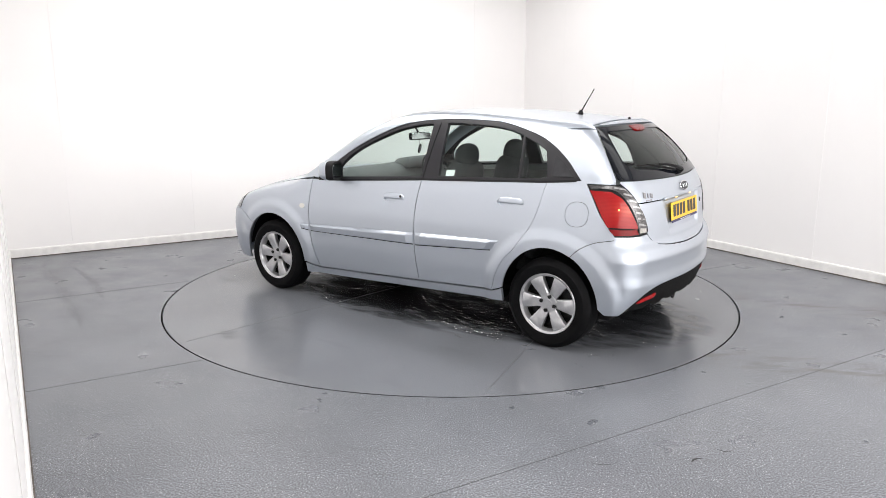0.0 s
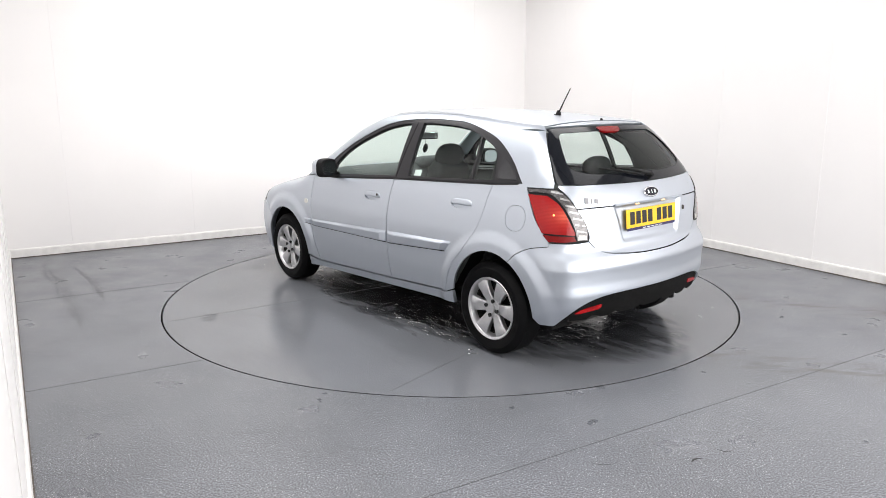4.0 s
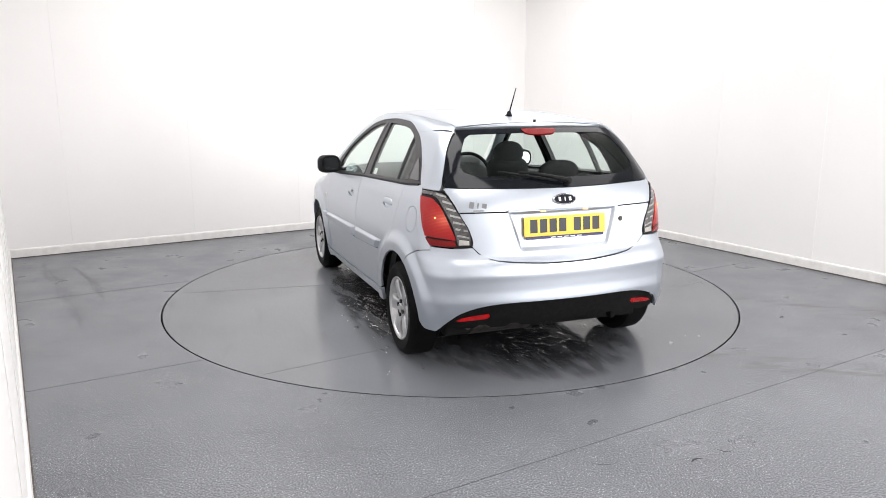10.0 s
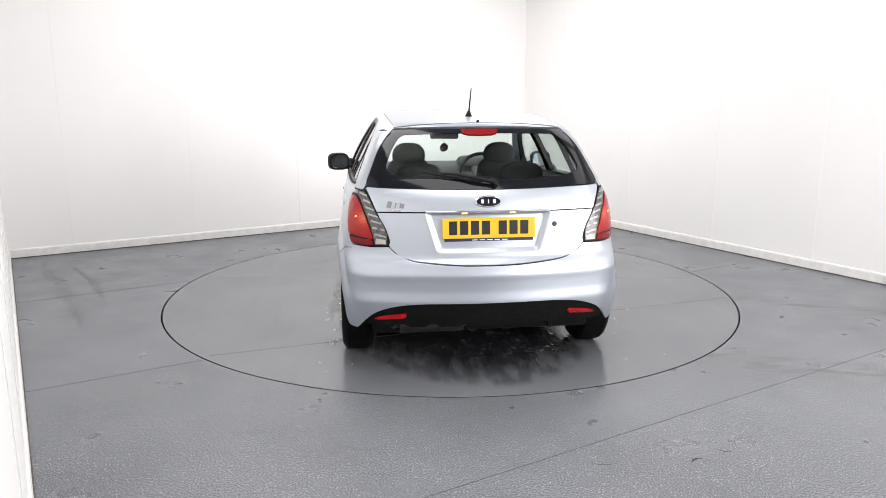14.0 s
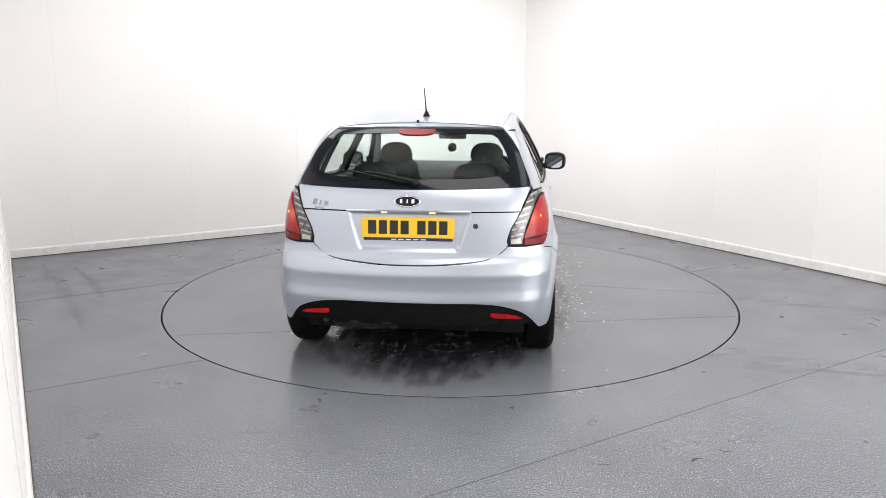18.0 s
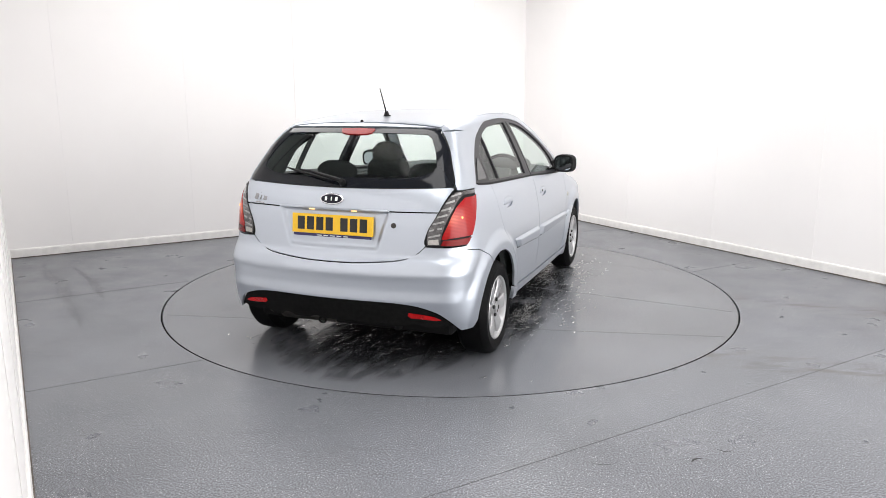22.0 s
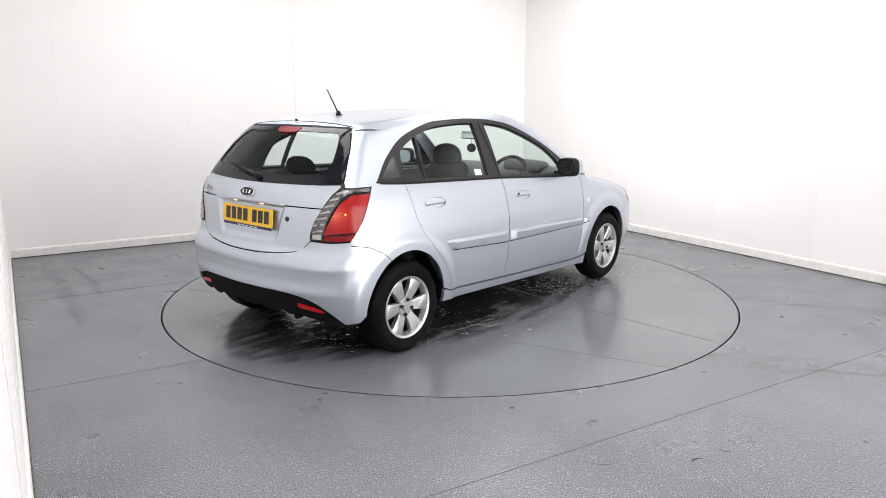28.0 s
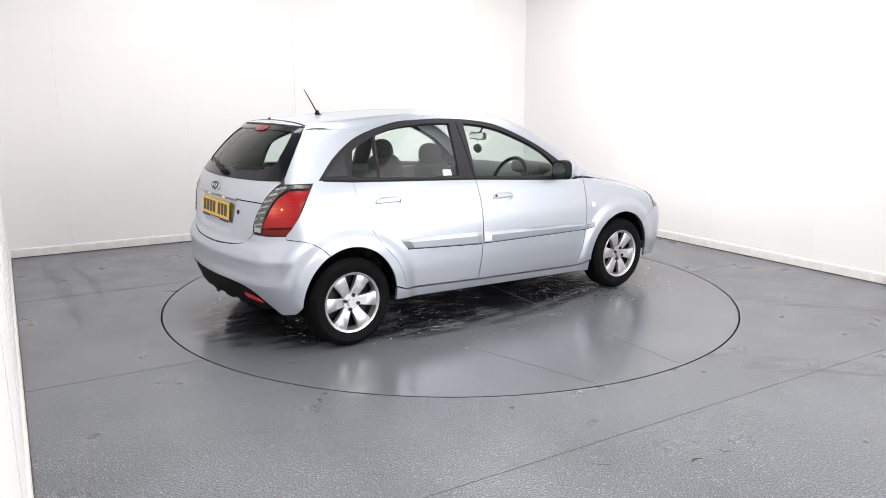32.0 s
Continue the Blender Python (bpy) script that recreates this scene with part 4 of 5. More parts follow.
split = [(0.618, 0.937), (0.4, 0.937), (0.0, 0.937)]
up_half = [p for p in GATE_SIDE if p[1] > 0.938]
panel("tailgate", "rear", both(GLASS_LOW)[::-1] + both(up_half + split), PAINT, car, step=0.05)
low_half = [p for p in GATE_SIDE if p[1] < 0.936] + GATE_FOOT
panel("tailgate_panel", "rear", both([(0.615, 0.935)] + low_half) + [(-0.4, 0.935), (-0.372, 0.935), (0.0, 0.935), (0.372, 0.935), (0.4, 0.935)], PAINT, car, step=0.009)
gl_side = turned("side", curve([(-1.608, 1.083), (-1.543, 1.18), (-1.463, 1.29), (-1.41, 1.355)]), "rear")
gl_top = curve([(0.51, 1.372), (0.35, 1.378), (0.0, 1.382)])
gl_half = GLASS_LOW[::-1] + gl_side + gl_top
in_low = curve([(0.0, 1.115), (0.3, 1.115), (0.46, 1.125), (0.545, 1.15)])
in_side = curve([(0.555, 1.175), (0.52, 1.26), (0.475, 1.325)])
in_top = curve([(0.44, 1.345), (0.2, 1.35), (0.0, 1.352)])
rim = panel("glass_border", "rear", both(gl_half)[:-1], CERAMIC, car, "black border of the rear window", step=0.05, lift=-0.002, holes=(both(in_low + in_side + in_top)[:-1],), depth=0.004)
rw = panel("rear_window", "rear", both(gl_half)[:-1], TINT, car, "tinted rear window", step=0.05, lift=-0.007, depth=0.003)
rw.visible_shadow = False
# added bars that block light through the slit beside the glass
for s in (1, -1):
    edge = [tuple(on_body("rear", a * 1.006, b, -0.012).translation) for a, b in gl_side]
    part("glass_gap_filler", pipe([(x, y * s, z) for x, y, z in edge], 0.010, 6), BLACK, car, "black filler added in the gap beside the rear window")
sp_low = turned("rear", [(0.515, 1.377), (0.35, 1.383), (0.0, 1.387)], "arc")
sp_up = turned("top", [(ROOF_END - 0.004, 0.0), (ROOF_END - 0.004, 0.35), (ROOF_END - 0.004, 0.50)], "arc")
half = sp_low[::-1] + sp_up[::-1]
panel("spoiler_lip", "arc", [(a, b) for a, b in half] + [(a, -b) for a, b in half[::-1]][1:-1], PAINT, car, step=0.04)

# rear bumper and lower black valance
b_top = turned("side", curve([(-1.405, 0.613), (-1.46, 0.666), (-1.54, 0.706), (-1.645, 0.726)]), "round") + [(49.6, 0.7475), (42, 0.743), (35.6, 0.748)] + curve([(33.5, 0.713), (27, 0.672), (12, 0.650), (0, 0.646)])
b_low = curve([(0, 0.434), (12, 0.434), (24, 0.431), (32, 0.416), (38, 0.382), (42, 0.335), (46, 0.275)])
arch_r = turned("side", arch(-1.25, 0.325, 0.36, 178, 117, 12), "round")
rear_half = b_top[::-1] + arch_r[::-1] + [(52, 0.265), (47, 0.262)] + b_low[::-1]
panel("rear_bumper", "round", rear_half + [(-a, b) for a, b in rear_half[::-1]][1:-1], PAINT, car, step=0.014)
v_half = b_low[:-1] + [(44.5, 0.299), (41, 0.282), (35, 0.276), (33, 0.296), (31, 0.296), (29, 0.278), (24, 0.278), (22, 0.298), (20, 0.298), (18, 0.282), (11, 0.282), (9, 0.300), (7, 0.300), (5, 0.288), (0, 0.288)]
panel("rear_valance", "round", v_half + [(-a, b) for a, b in v_half[::-1]][1:-1], VALANCE, car, "black plastic lower bumper", step=0.02, lift=-0.012, depth=0.03)


RIB = material("reflector_rib", (0.42, 0.42, 0.43), 0.25, 0.9, 0.5)
RIBPALE = material("pale_reversing_lens", (0.42, 0.40, 0.37), 0.3, 0.2, 0.5, 0.2, 60, 0.2, 150)
PRISM = material("pale_lens_prism", (0.34, 0.335, 0.33), 0.25, 0.4, 0.6, 0.3, 60, 0.3, 150)


def tail_lamps(flip):
    outline = curve([(58.4, 1.046), (56.0, 0.96), (53.6, 0.86), (49.8, 0.752)]) + curve([(44, 0.746), (35.8, 0.752), (36.2, 0.83), (39.0, 0.91), (43.0, 1.0), (46.5, 1.044)])[0:] + [(52, 1.05)]
    lamp = panel("tail_lamp", "round", outline, BLACK, car, "tail lamp with red and clear lenses", lift=0.001, step=0.04, flip=flip)
    red = curve([(57.8, 1.012), (56.1, 0.96), (53.7, 0.86), (51.9, 0.80)]) + curve([(44, 0.792), (40.7, 0.79), (42.4, 0.86), (46.0, 0.96), (50.2, 1.010)])
    panel("red_lens", "round", red, REDLIT, lamp, "lit red lens", lift=0.006, step=0.04, flip=flip, depth=0.006, gap=0.003)
    panel("lower_lens", "round", [(51.7, 0.795), (49.6, 0.7525), (44, 0.7505), (40.3, 0.755), (41.1, 0.786), (44, 0.788)], RED, lamp, "dark red lower lens", lift=0.006, step=0.04, flip=flip, depth=0.006)
    inner = curve([(36.0, 0.7545), (36.4, 0.83), (39.15, 0.91), (43.2, 0.998), (46.8, 1.040)])
    outer_ = curve([(40.25, 0.756), (42.1, 0.86), (45.7, 0.96), (49.9, 1.015), (57.3, 1.017)])
    panel("clear_lens", "round", inner + [(52, 1.046), (57.9, 1.042)] + outer_[::-1], CLEAR, lamp, "smoked clear lens", lift=0.005, step=0.04, flip=flip, depth=0.006, gap=0.004)
    ia, oa = sorted((z, a) for a, z in inner), sorted((z, a) for a, z in outer_[:-4])
    for k in range(8):
        z = 0.762 + 0.036 * k
        a0, a1 = (float(np.interp(z, [c[0] for c in s], [c[1] for c in s])) for s in (ia, oa))
        if a1 - a0 > 1.2:
            tall = 0.030 if k == 0 else 0.011
            rise = 0.0 if k == 0 else 0.012
            panel("reflector_rib", "round", [(a0 + 0.6, z), (a1 - 0.5, z + rise), (a1 - 0.6, z + rise + tall), (a0 + 0.7, z + tall * 0.8)], RIBPALE if k == 0 else PRISM, lamp, "bright reflector rib", lift=0.0062, step=0.1, flip=flip, depth=0.002, gap=0)
    bm = tube(0.006, 0.004, on_body("round", 48.0, 0.905, 0.008), 12, 0.004)
    if flip:
        bmesh.ops.scale(bm, vec=(1, -1, 1), verts=bm.verts)
        bmesh.ops.reverse_faces(bm, faces=bm.faces)
    part("bulb", bm, TAILBULB, lamp, "glowing tail bulb")
    refl = [(29.6, 0.372), (29.3, 0.352), (30.6, 0.336), (38.6, 0.324), (40.2, 0.330), (38.0, 0.350), (34.0, 0.364)]
    panel("fog_lamp", "round", refl, FOG, car, "red fog lamp and reflector", lift=-0.008, step=0.04, flip=flip, depth=0.02)


two_sides(tail_lamps)


# wheels
def wheel_meshes():
    w = 0.185
    prof = [(0.19, -w / 2 + 0.01), (0.20, -w / 2), (0.25, -w / 2 - 0.004), (0.275, -w / 2 + 0.012), (0.287, -w / 2 + 0.03), (0.29, 0.0), (0.287, w / 2 - 0.03), (0.275, w / 2 - 0.012),
            (0.25, w / 2 + 0.004), (0.205, w / 2), (0.192, w / 2 - 0.008), (0.185, w / 2 - 0.02)]
    tyre = lathe(prof, 64)
    f = w / 2
    rim = lathe([(0.168, f - 0.045), (0.176, f - 0.018), (0.180, f - 0.007), (0.186, f - 0.003), (0.193, f - 0.001), (0.196, f - 0.005), (0.192, f - 0.02)], 64)
    barrel = lathe([(0.186, -f + 0.02), (0.17, -f + 0.03), (0.1675, f - 0.045)], 64)
    back_disc = tube(0.166, 0.01, Matrix.Translation((0, f - 0.09, 0)) @ pose(0, 0, 0, 90, 0, 0), 40)
    return tyre, rim, barrel, back_disc, f


def spoke_mesh(f):
    """One broad flat spoke that widens to the rim."""
    bm = bmesh.new()
    rows = [(0.03, 0.026, f - 0.030), (0.06, 0.030, f - 0.024), (0.10, 0.036, f - 0.016), (0.14, 0.043, f - 0.012), (0.172, 0.050, f - 0.012), (0.183, 0.054, f - 0.016)]
    rings = []
    for r, hw, h in rows:
        rings.append([bm.verts.new(c) for c in ((-hw, h - 0.035, r), (-hw, h - 0.006, r), (-hw * 0.8, h, r), (hw * 0.8, h, r), (hw, h - 0.006, r), (hw, h - 0.035, r))])
    for a, b in zip(rings, rings[1:]):
        for i in range(5):
            bm.faces.new((a[i], a[i + 1], b[i + 1], b[i]))
    bm.faces.new(rings[-1])
    bmesh.ops.recalc_face_normals(bm, faces=bm.faces)
    return bm


def build_wheel(x, flip, turn):
    s = -1 if flip else 1
    tyre, rim, barrel, disc, f = wheel_meshes()
    w = thing("wheel", "six-spoke silver alloy wheel", "wheel")
    del w["category"]
    w.parent = car
    w.matrix_basis = Matrix.Translation((x, 0.735 * s, 0.289)) @ pose(0, 0, 0, 0, 0, 180 if flip else 0) @ pose(0, 0, 0, 0, turn, 0)
    smooth(part("tyre", tyre, RUBBER, w, "black rubber tyre"), 30)
    smooth(part("rim", rim, ALLOY, w), 30)
    smooth(part("barrel", barrel, DARKMETAL, w, "dark inner barrel of the wheel"), 30)
    part("brake_disc", disc, NUT, w, "dark brake behind the spokes")
    sp = spoke_mesh(f)
    first = smooth(part("spoke", sp, ALLOY, w), 35)
    for k in range(6):
        o = first if k == 0 else new("spoke", first.data)
        o.parent = w
        o.rotation_euler = (0, radians(60 * k), 0)
    smooth(part("hub", join(tube(0.062, 0.03, Matrix.Translation((0, f - 0.035, 0)) @ pose(0, 0, 0, 90, 0, 0), 32, None, 0.006), tube(0.03, 0.012, Matrix.Translation((0, f - 0.016, 0)) @ pose(0, 0, 0, 90, 0, 0), 24, None, 0.003)), ALLOY, w), 35)
    nut = tube(0.0125, 0.013, pose(0, 0, 0, 90, 0, 0), 6)
    n0 = part("wheel_nut", nut, NUT, w)
    for k in range(4):
        o = n0 if k == 0 else new("wheel_nut", n0.data)
        o.parent = w
        a = radians(45 + 90 * k)
        o.location = (0.047 * math.cos(a), f - 0.016, 0.047 * math.sin(a))
    return w


for wx in (1.25, -1.25):
    for fl in (False, True):
        build_wheel(wx, fl, 30 if wx < 0 else 22)

# wheel wells and underside
for wx in (1.25, -1.25):
    for s in (1, -1):
        bm = bmesh.new()
        ring = []
        for i in range(25):
            a = radians(8 + 164 * i / 24)
            ring.append([bm.verts.new((wx + 0.375 * math.cos(a), y * s, 0.29 + 0.385 * math.sin(a))) for y in (0.50, 0.755)])
        for a, b in zip(ring, ring[1:]):
            bm.faces.new((a[0], a[1], b[1], b[0]))
        cap = [r[0] for r in ring]
        bm.faces.new(cap)
        part("wheel_well", bm, LINER, car, "black wheel arch liner")
part("underbody", box((3.3, 1.3, 0.1), Matrix.Translation((0.05, 0, 0.24)), 0.02), LINER, car, "dark underbody")
part("floor_pan", box((1.75, 1.56, 0.06), Matrix.Translation((0.0, 0, 0.27)), 0.02), LINER, car)


# ---------------------------------------------------------------- fittings on the car
def mirrored(bm, flip):
    if flip:
        bmesh.ops.scale(bm, vec=(1, -1, 1), verts=bm.verts)
        bmesh.ops.reverse_faces(bm, faces=bm.faces)
    return bm


def side_fittings(flip):
    # rub strips
    strips = ([(0.815, 0.592), (0.815, 0.543), (-0.198, 0.553), (-0.198, 0.634)],
              [(-0.222, 0.636), (-0.222, 0.551), (-0.835, 0.588), (-0.895, 0.655)],
              [(0.925, 0.588), (0.91, 0.556), (0.842, 0.545), (0.842, 0.591)])
    for s in strips:
        x0, x1 = max(x for x, z in s), min(x for x, z in s)
        xs = sorted({x for x, z in s}, reverse=True)
        half = sorted(s, key=lambda q: q[1])
        n = max(4, int((x0 - x1) / 0.05))
        top_pts = sorted([q for q in s if q[1] > sum(z for x, z in s) / len(s)])
        low_pts = sorted([q for q in s if q[1] <= sum(z for x, z in s) / len(s)])
        sect = [(0.0, 0.0), (0.03, 0.014), (0.10, 0.018), (0.70, 0.022), (0.80, 0.020), (1.0, 0.003)]
        grid_a, grid_b, grid_l = [], [], []
        for i in range(n + 1):
            t = i / n
            for fz, lf in sect:
                # both ends lean as the outline does
                xa = low_pts[-1][0] + (low_pts[0][0] - low_pts[-1][0]) * t
                xb = top_pts[-1][0] + (top_pts[0][0] - top_pts[-1][0]) * t
                x = xa + (xb - xa) * fz
                zl = float(np.interp(x, [q[0] for q in low_pts], [q[1] for q in low_pts]))
                zt = float(np.interp(x, [q[0] for q in top_pts], [q[1] for q in top_pts]))
                grid_a.append(x)
                grid_b.append(zl + (zt - zl) * fz)
                grid_l.append(lf * min(1.0, (t * n + 0.2) / 1.2, ((1 - t) * n + 0.2) / 1.2))
        pts, nor = cast("side", np.array(grid_a), np.array(grid_b))
        pts = pts + nor * np.array(grid_l)[:, None]
        bm = bmesh.new()
        vs = [bm.verts.new(q) for q in pts.tolist()]
        m_ = len(sect)
        for i in range(n):
            for k in range(m_ - 1):
                bm.faces.new((vs[i * m_ + k], vs[(i + 1) * m_ + k], vs[(i + 1) * m_ + k + 1], vs[i * m_ + k + 1]))
        bm.faces.new(vs[:m_])
        bm.faces.new(vs[-m_:][::-1])
        bm.normal_update()
        bmesh.ops.recalc_face_normals(bm, faces=bm.faces)
        if sum(fc.normal.y for fc in bm.faces) < 0:
            bmesh.ops.reverse_faces(bm, faces=bm.faces)
        smooth(part("rub_strip", mirrored(bm, flip), PAINT, car, "body-coloured side moulding"), 14)
        # black line painted in for the shadow under the strip
        panel("strip_shadow", "side", [(q[0], q[1] - 0.006) for q in low_pts] + [(q[0], q[1] + 0.004) for q in low_pts[::-1]], BLACK, car, lift=0.002, depth=0.003, gap=0, flip=flip, step=0.08)
    panel("side_repeater", "side", oval(0.906, 0.729, 0.026, 0.018), AMBER, car, "pale side indicator", lift=0.005, depth=0.008, gap=0, flip=flip, step=0.06)
    # door mirror
    m = thing("door_mirror", "silver and black door mirror", "mirror")
    del m["category"]
    m.parent = car
    s = -1 if flip else 1
    m.location = (0.53, 0.872 * s, 1.028)
    m.rotation_euler = (0, 0, radians(-8 if flip else 14))

    def shell(rows):
        """Stacked rounded sections along x: (x, half width, half height, y shift)."""
        bm = bmesh.new()
        rings = []
        for x, a, b, dy in rows:
            rings.append([bm.verts.new((x, (y + dy), z)) for y, z in oval(0, 0, a, b, 28, 3.2)])
        for p, q in zip(rings, rings[1:]):
            for i in range(28):
                bm.faces.new((p[i], p[(i + 1) % 28], q[(i + 1) % 28], q[i]))
        bm.faces.new(rings[0])
        bm.faces.new(rings[-1])
        bmesh.ops.recalc_face_normals(bm, faces=bm.faces)
        return mirrored(bm, flip)
    smooth(part("cap", shell([(0.095, 0.02, 0.018, 0.0), (0.088, 0.045, 0.04, 0.0), (0.065, 0.068, 0.058, 0.002), (0.03, 0.082, 0.069, 0.004), (0.0, 0.088, 0.072, 0.004)]), PAINT, m, "silver mirror cap"), 60)
    smooth(part("housing", shell([(0.001, 0.088, 0.072, 0.004), (-0.035, 0.085, 0.071, 0.002), (-0.05, 0.081, 0.068, 0.0)]), BLACK, m, "black mirror housing"), 50)
    smooth(part("mirror_glass", shell([(-0.046, 0.070, 0.056, 0.0), (-0.0505, 0.068, 0.054, 0.0)]), MIRROR, m, "mirror glass"), 50)
    arm = join(box((0.10, 0.11, 0.045), Matrix.Translation((0.045, -0.112, -0.052)) @ pose(0, 0, 0, 12, 0, -12), 0.014, 2), box((0.15, 0.03, 0.10), Matrix.Translation((0.10, -0.135, -0.035)) @ pose(0, 0, 0, -14, 0, 0), 0.01, 2))
    smooth(part("arm", mirrored(arm, flip), BLACK, m, "black mirror arm"), 50)


two_sides(side_fittings)

# bright edging between window and belt
for fl in (False, True):
    line = [(0.74, 0.950), (0.5, 0.958), (-0.23, 1.007), (-1.19, 1.050), (-1.38, 1.066)]
    low = [(x, z - 0.012) for x, z in line]
    panel("belt_strip", "side", line + low[::-1], BLACK, car, "black rubber belt strip", lift=0.003, depth=0.01, gap=0.0, flip=fl, step=0.06)

# aerial
mast = Vector((-1.142, 0, 1.612))
foot_at = Vector((-1.045, 0, 1.43))
aerial = thing("aerial", "black roof aerial", "aerial")
del aerial["category"]
aerial.parent = car
aerial.location = foot_at
smooth(part("base", join(tube(0.028, 0.014, Matrix.Translation((0.006, 0, 0.007)), 20, 0.022), tube(0.020, 0.028, Matrix.Translation((-0.002, 0, 0.026)), 20, 0.009)), BLACK, aerial))
part("mast", pipe([(-0.008, 0, 0.03), (-0.03, 0, 0.07), tuple(mast - foot_at)], [0.0055, 0.0045, 0.003]), BLACK, aerial)
part("washer_jet", tube(0.010, 0.014, Matrix.Translation((-1.404, 0, 1.418)), 12, 0.007), BLACK, car, "small black washer jet")

# rear wiper
wiper = thing("rear_wiper", "black rear wiper", "wiper")
del wiper["category"]
wiper.parent = car


def on(y, z, lift):
    return tuple(on_body("rear", y, z, lift).translation)


part("wiper_arm", pipe([on(-0.035, 1.085, 0.022), on(0.06, 1.10, 0.03), on(0.17, 1.12, 0.03), on(0.25, 1.128, 0.024)], [0.013, 0.011, 0.008, 0.006]), BLACK, wiper)
part("wiper_blade", pipe([on(0.03 + 0.33 * k / 8, 1.088 + 0.055 * k / 8, 0.010) for k in range(9)], [0.004] + [0.007] * 7 + [0.004]), BLACK, wiper)
part("wiper_hub", tube(0.022, 0.03, on_body("rear", -0.04, 1.083, 0.014), 18, 0.016), BLACK, wiper)
panel("brake_lamp", "rear", both([(0.0, 1.343), (0.07, 1.345), (0.10, 1.353), (0.112, 1.368), (0.108, 1.374), (0.0, 1.377)])[:-1], RED, car, "red high-level brake lamp", lift=0.001, depth=0.012, gap=0)

# badge: plain oval with bars, no letters
m = on_body("rear", 0.003, 0.992, 0.004)
badge = thing("badge", "dark oval badge with a chrome rim", "badge")
del badge["category"]
badge.parent = car
NAVY = material("dark_enamel", (0.008, 0.008, 0.016), 0.25, 0, 0.1, spec=0.25)


def oval_plate(a, b, h, mat, name, label=""):
    bm = bmesh.new()
    pts = oval(0, 0, a, b, 32, 2.0)
    lo = [bm.verts.new((x, y, -0.004)) for x, y in pts]
    hi = [bm.verts.new((x, y, h * 0.5)) for x, y in pts]
    top = [bm.verts.new((x * 0.94, y * 0.9, h)) for x, y in pts]
    for p, q in ((lo, hi), (hi, top)):
        for i in range(32):
            bm.faces.new((p[i], p[(i + 1) % 32], q[(i + 1) % 32], q[i]))
    bm.faces.new(top)
    bmesh.ops.transform(bm, matrix=m, verts=bm.verts)
    return part(name, bm, mat, badge, label)


oval_plate(0.074, 0.033, 0.006, CHROME, "rim", "chrome rim")
oval_plate(0.069, 0.0285, 0.0075, NAVY, "field")
for bx, bw, lean in ((-0.034, 0.014, 0), (0.0, 0.006, 0), (0.032, 0.016, 0)):
    part("bar", box((bw, 0.022, 0.002), m @ Matrix.Translation((bx, 0, 0.008)), 0.0006, 1), PALE, badge)
DARKCHROME = material("dull_chrome", (0.30, 0.30, 0.31), 0.3, 0.8)
# model script as plain chrome strokes
script = thing("script_badge", "small chrome script as plain strokes", "badge")
del script["category"]
script.parent = car
for dy, w, h, dz, lean in ((0.545, 0.026, 0.036, 0.002, -12), (0.511, 0.009, 0.030, -0.002, -12), (0.476, 0.026, 0.026, -0.004, -12)):
    mm = on_body("rear", dy, 0.976 + dz, 0.001)
    part("stroke", box((w, h, 0.004), mm @ pose(0, 0, 0, 0, 0, lean), 0.001, 1), DARKCHROME, script)
part("stroke", box((0.066, 0.008, 0.003), on_body("rear", 0.512, 0.946, 0.001), 0.001, 1), RIB, script)
# lock
mm = on_body("rear", -0.375, 0.861, 0.001)
smooth(part("tailgate_lock", join(tube(0.015, 0.006, mm, 20, None, 0.0015), tube(0.008, 0.009, mm, 14)), DARKMETAL, car, "round tailgate lock"))

# number plate; its characters are plain bars
pm = on_body("rear", 0.0, 0.848, 0.008)
tilt = pm.to_3x3().col[2]
plate = thing("number_plate", "yellow rear number plate with black bars", "number plate")
del plate["category"]
plate.parent = car
plate.matrix_basis = pm
part("plate", box((0.52, 0.111, 0.004), None, 0.0015, 1), YELLOW, plate, "yellow plate")
part("strip", box((0.50, 0.016, 0.004), Matrix.Translation((0, -0.064, 0)), 0.001, 1), BLUE, plate, "dark blue strip under the plate")
for k in range(7):
    cx = (-0.1975 + 0.061 * k) if k < 4 else (-0.1975 + 0.061 * k + 0.033)
    part("bar", box((0.046, 0.076, 0.001), Matrix.Translation((cx - 0.003, 0.002, 0.0026))), INK, plate)
for cx in (-0.245, 0.245):
    part("screw_cap", tube(0.006, 0.003, Matrix.Translation((cx, 0, 0.003)), 12), YELLOW, plate)
for k in range(5):
    part("bar", box((0.03, 0.005, 0.001), Matrix.Translation((-0.08 + 0.042 * k, -0.065, 0.0026))), PALE, plate)
# plate lamps in the lip over the plate
for ly in (0.135, -0.135):
    c = Vector(on(ly, 0.914, 0.012))
    lamp = part("plate_lamp", box((0.016, 0.034, 0.007), Matrix.Translation((c.x + 0.008, ly, 0.931)), 0.002, 1), BULB, car, "lit plate lamp")
rubber_lip = part("grip_lip", box((0.014, 0.70, 0.012), Matrix.Translation((-1.795, 0, 0.940)), 0.003, 1), PAINT, car)

